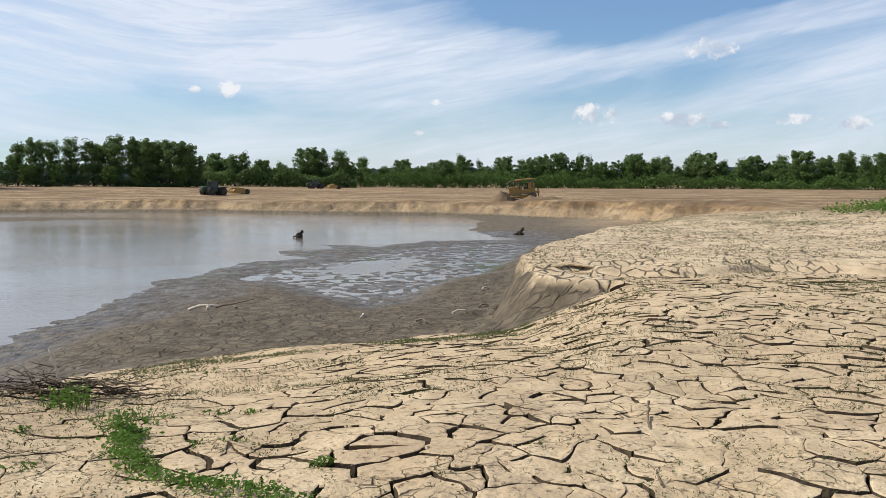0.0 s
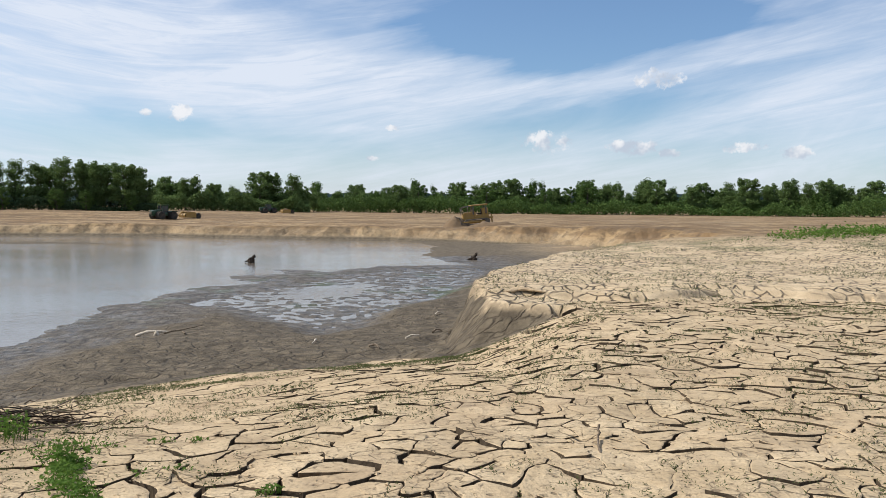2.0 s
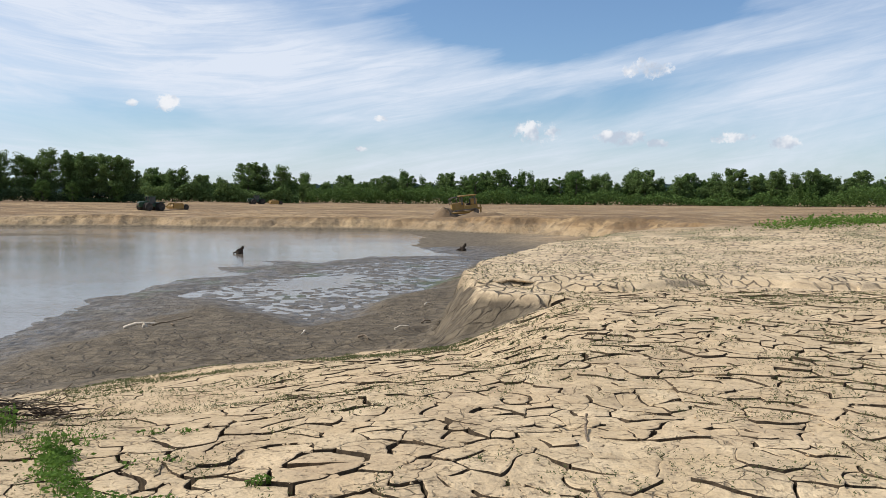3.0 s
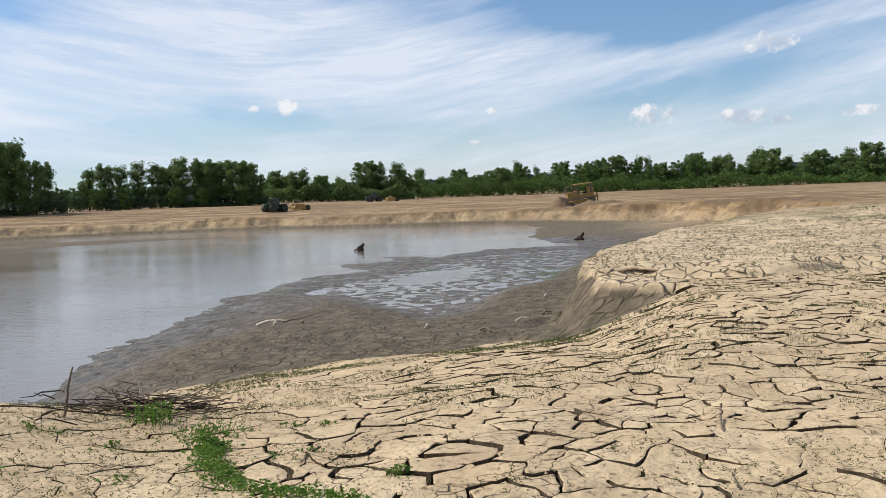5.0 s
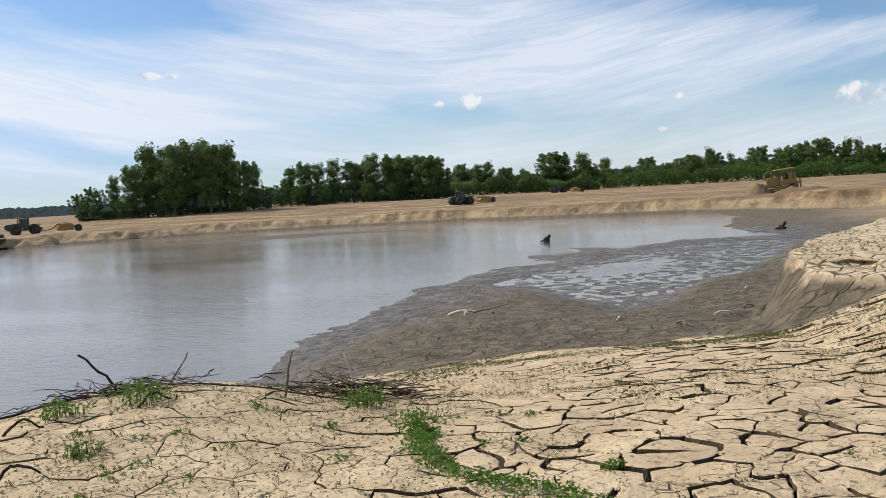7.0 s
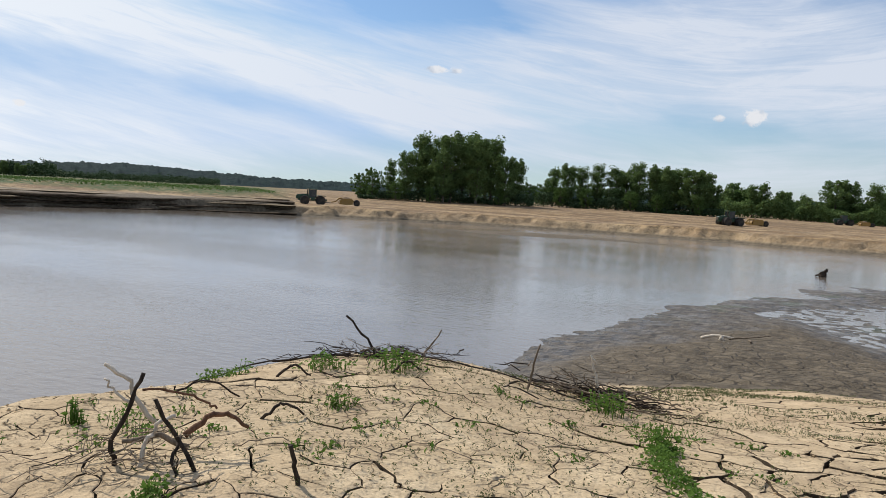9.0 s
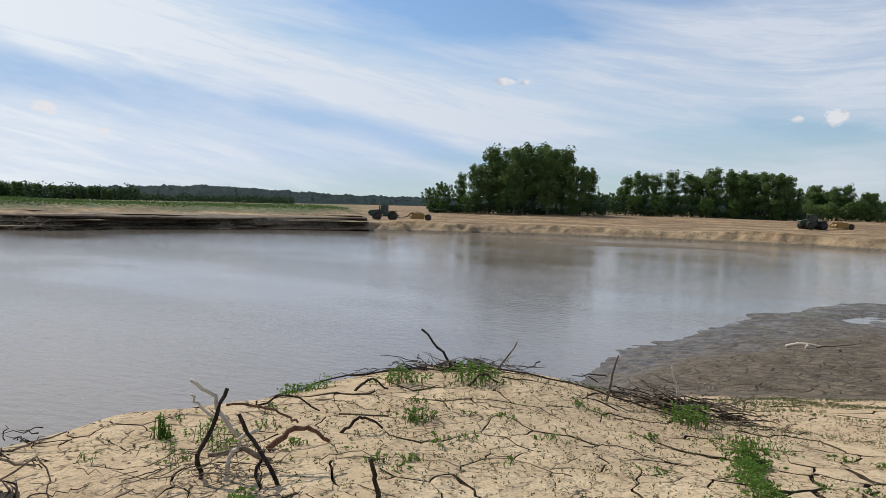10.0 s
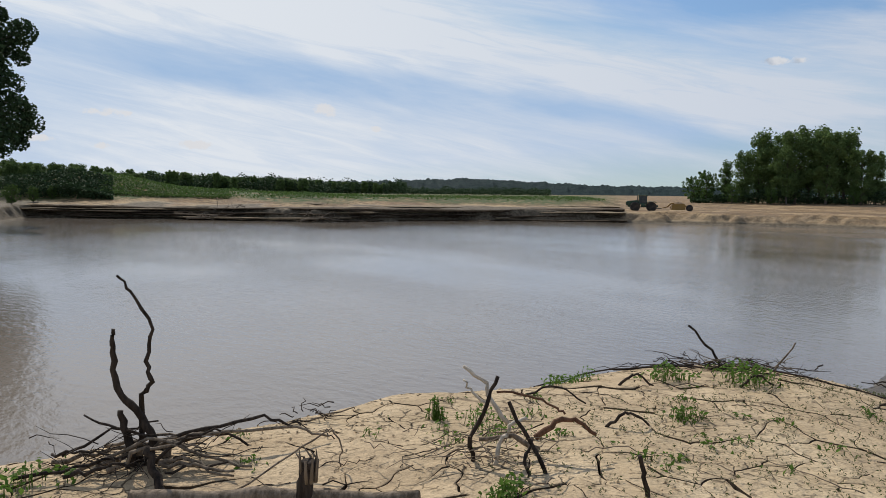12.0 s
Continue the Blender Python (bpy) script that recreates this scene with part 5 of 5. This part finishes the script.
g5 = random.Random(77)
for k, (x, y) in enumerate(((-4.5, 2.35), (-4.75, 3.3), (-3.9, 3.5), (-4.9, 4.4), (-3.2, 4.3), (-4.2, 5.3), (-3.6, 2.6), (-5.1, 5.2), (-2.9, 5.2), (-4.6, 1.9), (-5.2, 2.1), (-3.4, 6.2))):
    s = thing("twig", "thin dry twig lying on pale mud", "twig", spot(x, y, g5.uniform(0, 360)), "loose twigs")
    l = g5.uniform(0.12, 0.38)
    limb([(-l, 0, 0.01), (-l * 0.3, 0.04, 0.02 + 0.03 * g5.random()), (l * 0.4, -0.02, 0.02), (l, 0.05, 0.01)], 0.004, 0.002, g5.choice((DARKWOOD, GREYWOOD, DARKWOOD)), 300 + k, s, wobble=0.014)
for k, (x, y) in enumerate(((-5.35, 2.6), (-5.05, 2.3), (-5.5, 3.3), (-4.95, 3.6), (-4.4, 3.4), (-3.9, 4.3), (-5.3, 3.9), (-4.7, 4.9), (-3.4, 4.9), (-3.1, 5.7), (-2.6, 5.0), (-3.7, 5.5), (-5.0, 1.5), (-5.6, 1.6))):
    weed([(x, y)], 0.11, 0.035 + 0.03 * g5.random(), g5.randint(12, 26), 0.018, 400 + k, "small leafy seedling growing in dry mud")

for k in range(26):
    x, y = g5.uniform(-4.2, -1.2), g5.uniform(3.2, 6.8)
    weed([(x, y)], 0.10, 0.04 + 0.035 * g5.random(), g5.randint(9, 22), 0.020, 430 + k, "small leafy seedling growing in dry mud")

# driftwood on the wet mud and in the water
s = thing("driftwood", "bleached branch lying on the wet mud", "driftwood", spot(-7.9, 27.0, 0))
limb([(-0.55, 0, 0.10), (-0.2, 0, 0.18), (0.15, 0, 0.12), (0.5, 0.1, 0.03)], 0.055, 0.035, PALEWOOD, 81, s)
limb([(0.1, -0.1, 0.0), (0.15, -0.1, 0.14), (0.22, -0.1, 0.0)], 0.06, 0.04, PALEWOOD, 82, s)
limb([(0.35, 0, 0.03), (0.9, 0.3, 0.05), (1.5, 0.6, 0.12)], 0.03, 0.015, GREYWOOD, 83, s)
for x, y, l in ((1.6, 30.9, 0.5), (-2.4, 24.2, 0.6), (-0.6, 22.9, 0.35), (0.5, 24.6, 0.45), (-6.6, 25.9, 0.2), (1.3, 26.2, 0.4)):
    s = thing("driftwood", "small pale stick stranded on the mud flat", "driftwood", spot(x, y, int(x * 37)), "small driftwood")
    limb([(-l / 2, 0, 0.04), (0, 0.05, 0.09), (l / 2, -0.05, 0.03)], 0.035, 0.02, PALEWOOD if l > 0.4 else GREYWOOD, int(y * 7), s)


def stump(x, y, size, seed, label):
    root = thing("stump", label, "stump", Matrix.Translation((x, y, WATER)))
    bm = bmesh.new()
    bmesh.ops.create_icosphere(bm, subdivisions=3, radius=1.0)
    for v in bm.verts:
        k = 1 + 0.35 * noise.noise(v.co * 1.7 + Vector((seed, 0, 0))) + 0.15 * noise.noise(v.co * 5)
        v.co = Vector((v.co.x * 0.55 * k, v.co.y * 0.4 * k, (v.co.z + 0.5) * 0.5 * k)) * size
    part("root_ball", bm, DARKWOOD, root)
    limb([(-0.2 * size, 0, 0.2 * size), (0.35 * size, 0, 0.75 * size), (0.55 * size, 0, 0.95 * size)], 0.2 * size, 0.24 * size, DARKWOOD, seed, root, "trunk", "", 0.03)
    limb([(-0.9 * size, 0, 0.12 * size), (-0.3 * size, 0.1, 0.3 * size)], 0.1 * size, 0.12 * size, DARKWOOD, seed + 1, root, "root")
    return root


stump(-11.7, 66.6, 0.56, 3, "dark waterlogged stump standing out of the shallow water")
stump(6.5, 69.5, 0.55, 8, "low dark stump on the mud by the water")
for x, y, l, k in ((-124, 38, 9, 1), (-112, 50, 7, 2)):
    s = thing("driftwood", "grey driftwood tangle at the foot of the cut bank", "driftwood", Matrix.Translation((x, y, WATER)))
    limb([(0, -l / 2, 0.3), (0.2, 0, 0.7), (0, l / 2, 0.25)], 0.16, 0.08, GREYWOOD, k, s, wobble=0.15)
    limb([(0, -1, 0.2), (0, 1.5, 1.6)], 0.1, 0.05, GREYWOOD, k + 5, s, wobble=0.1)
    twigs(s, 40, 1.5, 5, 1.2, k + 9, GREYWOOD, 0.045, 2.2)


weed([(-2.28, 5.95), (-2.22, 5.6), (-2.08, 5.2), (-1.8, 4.85), (-1.45, 4.55), (-1.05, 4.3), (-0.7, 4.15), (-0.35, 4.0), (-0.1, 3.85)], 0.12, 0.11, 2300, 0.018, 1, "curved strip of low bright green weeds in cracked mud")
weed([(-2.3, 5.9), (-2.3, 5.75)], 0.13, 0.16, 260, 0.020, 2, "bushy green weed clump at the end of the strip")
weed([(-3.35, 7.05), (-3.1, 6.8)], 0.2, 0.24, 330, 0.021, 3, "leafy green weed beside a tangle of roots")
weed([(-2.7, 6.4), (-2.5, 6.5)], 0.25, 0.10, 350, 0.016, 4, "sparse low green weeds")
weed([(-5.05, 6.0), (-4.8, 5.95)], 0.26, 0.2, 330, 0.021, 5, "green weed bush in front of the brush pile")
weed([(-5.3, 5.4)], 0.2, 0.16, 160, 0.022, 6, "small dark green weed on the mound")
weed([(-4.3, 4.5)], 0.14, 0.14, 80, 0.02, 7, "single leafy seedling on pale mud")
weed([(-5.15, 2.9)], 0.06, 0.20, 60, 0.02, 8, "upright green seedling near the crest")
weed([(-5.5, 0.5), (-5.4, 0.2), (-5.3, -0.1)], 0.2, 0.14, 170, 0.026, 9, "broad-leaved green seedlings by the water's edge")
weed([(-3.75, 2.45), (-3.6, 2.3)], 0.12, 0.16, 260, 0.02, 10, "green seedlings under the root clump")
weed([(-5.6, 4.3), (-5.75, 4.9)], 0.12, 0.12, 200, 0.018, 11, "small green tufts on the crest")
weed([(-4.5, 2.75), (-4.9, 3.1)], 0.3, 0.14, 380, 0.016, 12, "thin yellow-green growth behind the roots")
weed([(-0.75, 4.9)], 0.09, 0.08, 50, 0.016, 13, "small green tuft between plates")
weed([(23, 46), (28, 48), (34, 52)], 2.2, 0.7, 2600, 0.10, 14, "patch of taller green weeds on the terrace")


def sprigs(name, label, count, leaf, seed, x0, x1, y0, y1, limit, tall):
    """Tiny scattered plants, thicker in some places."""
    g = np.random.default_rng(seed)
    x, y = g.uniform(x0, x1, count), g.uniform(y0, y1, count)
    z, wet, _, _ = lie(x, y)
    keep = (rough(x, y, 1.7, 91, 3) + 0.6 * rough(x, y, 0.4, 92, 2) > limit) & (wet < 0.5) & (z > -2.45)
    x, y, z = x[keep], y[keep], z[keep]
    n_ = 5
    px = np.repeat(x, n_) + g.normal(size=len(x) * n_) * leaf * 0.8
    py = np.repeat(y, n_) + g.normal(size=len(x) * n_) * leaf * 0.8
    pz = np.repeat(z, n_) + g.uniform(0.15, 1, len(x) * n_) * tall
    ob = new(name, leaf_mesh(name, np.stack([px, py, pz], -1), 0.6, leaf, SPRIG, seed, 0.6))
    return tagged(ob, label, "seedlings", kind="stuff")


sprigs("sprigs", "tiny green seedlings sprouting over dry mud", 13000, 0.010, 101, -5, 7, 2.5, 11, 0.05, 0.04)
sprigs("sprigs", "thin green seedlings on the further mud", 18000, 0.016, 102, -6, 15, 11, 24, 0.1, 0.045)
sprigs("sprigs", "green line of sprouts where the mud is still damp", 7000, 0.013, 104, -6, 2, 14.5, 21, -0.1, 0.04)
sprigs("sprigs", "bands of small weeds on the terrace", 26000, 0.02, 103, 2.5, 40, 24.5, 52, 0.0, 0.07)
# ---- the dry crust: plates of mud with open cracks between them ----
rng = random.Random(5)


def crust():
    """Cells of the crust, each cut back from its neighbours by the width of the crack between."""
    cell, deep = 0.235, 0.30
    seeds = {}
    rows, y = [], -5.0
    while y < 24.6:
        s = 1 + 0.038 * max(0.0, y - 6)
        rows.append((y, s))
        y += deep * s
    for j, (row, s) in enumerate(rows):
        for i in range(-52, 110):
            px, py = (i + 0.5 + rng.uniform(-0.48, 0.48)) * cell * s, row + rng.uniform(-0.48, 0.48) * deep * s
            a = math.degrees(math.atan2(px, py))
            if (math.hypot(px, py) > 6 and not -112 < a < 40) or rng.random() < (0.25 if px > -1.6 else 0.46) or (abs(a) > 60 and px < -7) or (py > 12 and px > 13.5):
                continue
            seeds[i, j] = (px, py, len(seeds))
    sx, sy = np.array([v[0] for v in seeds.values()]), np.array([v[1] for v in seeds.values()])
    z, wet, _, _ = lie(sx, sy)
    keep = plated(sx, sy, z, wet)
    wide = np.exp(-(rough(sx, sy, 2.3, 71, 2) / 0.11) ** 2) + np.exp(-(rough(sx, sy, 1.5, 73, 2) / 0.07) ** 2)
    soft = (0.33 + 0.67 * step(-3.4, -1.4, sx)) * (1 + 0.45 * step(7, 14, sy))
    out = []
    for (i, j), (px, py, k) in seeds.items():
        if not keep[k]:
            continue
        poly = [(px - 0.9, py - 0.9), (px + 0.9, py - 0.9), (px + 0.9, py + 0.9), (px - 0.9, py + 0.9)]
        for di in range(-4, 5):
            for dj in range(-3, 4):
                other = seeds.get((i + di, j + dj))
                if other is None or other[2] == k:
                    continue
                qx, qy, q = other
                dx, dy = qx - px, qy - py
                gap = math.hypot(dx, dy)
                lot = random.Random(min(k, q) * 9973 + max(k, q)).random()
                w = (0.003 if lot < 0.24 else 0.012 + 0.034 * (lot - 0.24) ** 1.3 + 0.026 * min(1.0, wide[min(k, q)]) * lot) * soft[min(k, q)]
                nx, ny = dx / gap, dy / gap
                lim = px * nx + py * ny + gap / 2 - w / 2
                new_poly = []
                for (ax, ay), (bx, by) in zip(poly, poly[1:] + poly[:1]):
                    fa, fb = ax * nx + ay * ny - lim, bx * nx + by * ny - lim
                    if fa <= 0:
                        new_poly.append((ax, ay))
                    if (fa < 0) != (fb < 0) and fa != fb:
                        s = fa / (fa - fb)
                        new_poly.append((ax + s * (bx - ax), ay + s * (by - ay)))
                poly = new_poly
                if len(poly) < 3:
                    break
            if len(poly) < 3:
                break
        if len(poly) >= 3:
            out.append((px, py, poly))
    return out


def plate_rings(px, py, poly, piece):
    """Outline with short steps, and the ring inside it."""
    line = []
    for (ax, ay), (bx, by) in zip(poly, poly[1:] + poly[:1]):
        c = max(1, int(math.hypot(bx - ax, by - ay) / piece))
        line += [(ax + (bx - ax) * s / c, ay + (by - ay) * s / c) for s in range(c)]
    return line


# crack walls and ledge undersides: damp mud, darkened further to carry their shade
m_, n_ = material("damp mud darkened for crack shade")
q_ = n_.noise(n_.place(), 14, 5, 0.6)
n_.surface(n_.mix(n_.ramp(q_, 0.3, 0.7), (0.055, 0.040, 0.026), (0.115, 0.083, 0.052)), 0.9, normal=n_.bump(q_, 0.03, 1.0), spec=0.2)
DAMP_SHADE = m_
cells = crust()
# no whole plates where the bank breaks off
cx, cy = np.array([c[0] for c in cells]), np.array([c[1] for c in cells])
drop = lie(cx + 0.3, cy)[0] - lie(cx - 0.3, cy)[0]
cells = [c for c, s in zip(cells, np.abs(drop)) if s < 0.22 or c[1] < 17]
vx, vy, spans = [], [], []
for px, py, poly in cells:
    d = math.hypot(px, py)
    line = plate_rings(px, py, poly, 0.05 if d < 9 else 0.08 if d < 15 else 0.12)
    start = len(vx)
    shrink = 0.011 + 0.0008 * d
    size = max(0.05, math.sqrt(sum((x - px) ** 2 + (y - py) ** 2 for x, y in line) / len(line)))
    f = max(0.5, 1 - shrink / size)
    for x, y in line:
        vx.append(x), vy.append(y)
    for x, y in line:
        vx.append(px + (x - px) * f), vy.append(py + (y - py) * f)
    vx.append(px), vy.append(py)
    spans.append((start, len(line), d))
vx, vy = np.array(vx), np.array(vy)
# the cracks wander
wx = vx + 0.12 * rough(vx, vy, 0.55, 81, 2) + 0.022 * rough(vx, vy, 0.11, 82, 2)
wy = vy + 0.12 * rough(vx, vy, 0.55, 83, 2) + 0.022 * rough(vx, vy, 0.11, 84, 2)
vz = lie(wx, wy)[0]
order = sorted(range(len(spans)), key=lambda k: spans[k][2])
near_ones = [k for k in order if -4.5 < cells[k][0] < 4.5 and 2.5 < cells[k][1] < 8][:300]
single = set(near_ones)


def plate_faces(n, o):
    """Top, rounded rim and wall of one plate from its two rings."""
    f = []
    for i in range(n):
        j = (i + 1) % n
        f += [(o + 2 * n, o + n + i, o + n + j), (o + n + i, o + i, o + j), (o + n + i, o + j, o + n + j), (o + i, o + 2 * n + 1 + i, o + 2 * n + 1 + j), (o + i, o + 2 * n + 1 + j, o + j)]
    return f


joined_v, joined_f = [], []
for k, (start, n, d) in enumerate(spans):
    x, y, z = wx[start:start + 2 * n + 1], wy[start:start + 2 * n + 1], vz[start:start + 2 * n + 1].copy()
    lift = random.Random(k).uniform(-0.012, 0.010)
    calm = 1.0 if x[-1] > -1.6 else 0.4
    z += calm * lift + calm * random.Random(k + 0.5).uniform(-0.055, 0.055) * (x - x[-1]) + calm * random.Random(k + 0.25).uniform(-0.05, 0.05) * (y - y[-1])
    z[:n] -= 0.004
    top = np.stack([x, y, z], -1)
    wall = np.stack([x[:n], y[:n], z[:n] - 0.27], -1)
    verts = np.concatenate([top, wall])
    if k in single:
        c = np.array([x[-1], y[-1], z[-1]])
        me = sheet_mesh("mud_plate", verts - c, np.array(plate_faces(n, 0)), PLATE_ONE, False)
        me.materials.append(DAMP_SHADE)
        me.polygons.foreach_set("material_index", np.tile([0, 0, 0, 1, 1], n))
        ob = new("mud_plate", me)
        ob.parent, ob.location = ground, c
    else:
        o = sum(map(len, joined_v[-1:])) and joined_o or 0
        joined_f.append(np.array(plate_faces(n, 0)) + o)
        joined_v.append(verts)
        joined_o = o + len(verts)
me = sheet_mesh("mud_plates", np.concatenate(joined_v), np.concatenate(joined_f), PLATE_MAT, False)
me.materials.append(DAMP_SHADE)
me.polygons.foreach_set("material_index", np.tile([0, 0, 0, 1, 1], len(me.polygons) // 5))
rest = new("mud_plates", me)
rest.parent = ground
tagged(rest, "pale cracked mud plates further off", kind="stuff")

# crumbs and small clods lying on the crust
def crumbs(count, seed):
    g = np.random.default_rng(seed)
    x, y = g.uniform(-6, 7, count), 1.5 + 13 * g.uniform(0, 1, count) ** 1.4
    z, wet, _, _ = lie(x, y)
    ok = (wet < 0.3) & (rough(x, y, 0.8, 95) > -0.1)
    x, y, z = x[ok], y[ok], z[ok]
    k, r = len(x), 0.004 + 0.012 * g.uniform(0, 1, ok.sum()) ** 3
    base = np.array([(1, 0, 0), (0, 1, 0), (-1, 0, 0), (0, -1, 0), (0, 0, 1), (0, 0, -1)], float)
    v = base[None] * r[:, None, None] * g.uniform(0.5, 1.4, (k, 6, 3)) * np.array([1.3, 1.3, 0.8]) + np.stack([x, y, z + 0.3 * r], -1)[:, None]
    f = np.array([(0, 1, 4), (1, 2, 4), (2, 3, 4), (3, 0, 4), (1, 0, 5), (2, 1, 5), (3, 2, 5), (0, 3, 5)])
    faces = (f[None] + 6 * np.arange(k)[:, None, None]).reshape(-1, 3)
    ob = new("crumbs", sheet_mesh("crumbs", v.reshape(-1, 3), faces, PLATE_MAT, False))
    ob.parent = ground
    tagged(ob, "small dry crumbs of mud on the crust", kind="stuff")


crumbs(9000, 7)


# undercut ledges of crust along the step up to the terrace
def mud_ledge(x0, y0, x1, y1, deep, thick, seed):
    k = int(math.hypot(x1 - x0, y1 - y0) / 0.05)
    s = np.linspace(0, 1, k)
    x, y = x0 + (x1 - x0) * s, y0 + (y1 - y0) * s
    y = y + 0.28 * rough(x, y, 1.5, seed) + 0.10 * rough(x, y, 0.35, seed + 1)
    taper = np.minimum(1, np.minimum(s, 1 - s) * 9)
    z = lie(x, y + 0.9)[0] + 0.015 * rough(x, y, 0.5, seed + 3) + 0.03 * taper
    h = thick * taper * (0.8 + 0.3 * rough(x, y, 0.8, seed + 4)) + 0.01
    rows_ = [(0.30, -h - 0.05), (0.24, -h * 0.75), (0.02, -h * 0.62), (0.0, -h * 0.3), (0.05, -0.012 - 0 * h)]
    rows_ += [(deep * f, 0.012 * rough(x, y + deep * f, 0.3, seed + 5) - 0.06 * f * f) for f in (0.2, 0.45, 0.7, 1.0)]
    v = np.stack([np.stack([x, y + dy, z + dz], -1) for dy, dz in rows_])
    i = np.arange(len(rows_) * k).reshape(len(rows_), k)
    q = np.stack([i[:-1, :-1], i[:-1, 1:], i[1:, 1:], i[1:, :-1]], -1).reshape(-1, 4)
    me = sheet_mesh("mud_ledge", v.reshape(-1, 3), q, PLATE_MAT, False)
    # underside of the ledge gets the dark colour for its shade
    me.materials.append(DAMP_SHADE)
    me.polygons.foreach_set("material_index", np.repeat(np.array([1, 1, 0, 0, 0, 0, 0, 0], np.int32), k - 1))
    ob = new("mud_ledge", me)
    ob.parent = ground
    return ob


for a in ((2.9, 22.6, 6.2, 22.4, 0.9, 0.17, 601), (3.4, 24.1, 6.0, 24.2, 0.8, 0.10, 631)):
    mud_ledge(*a)
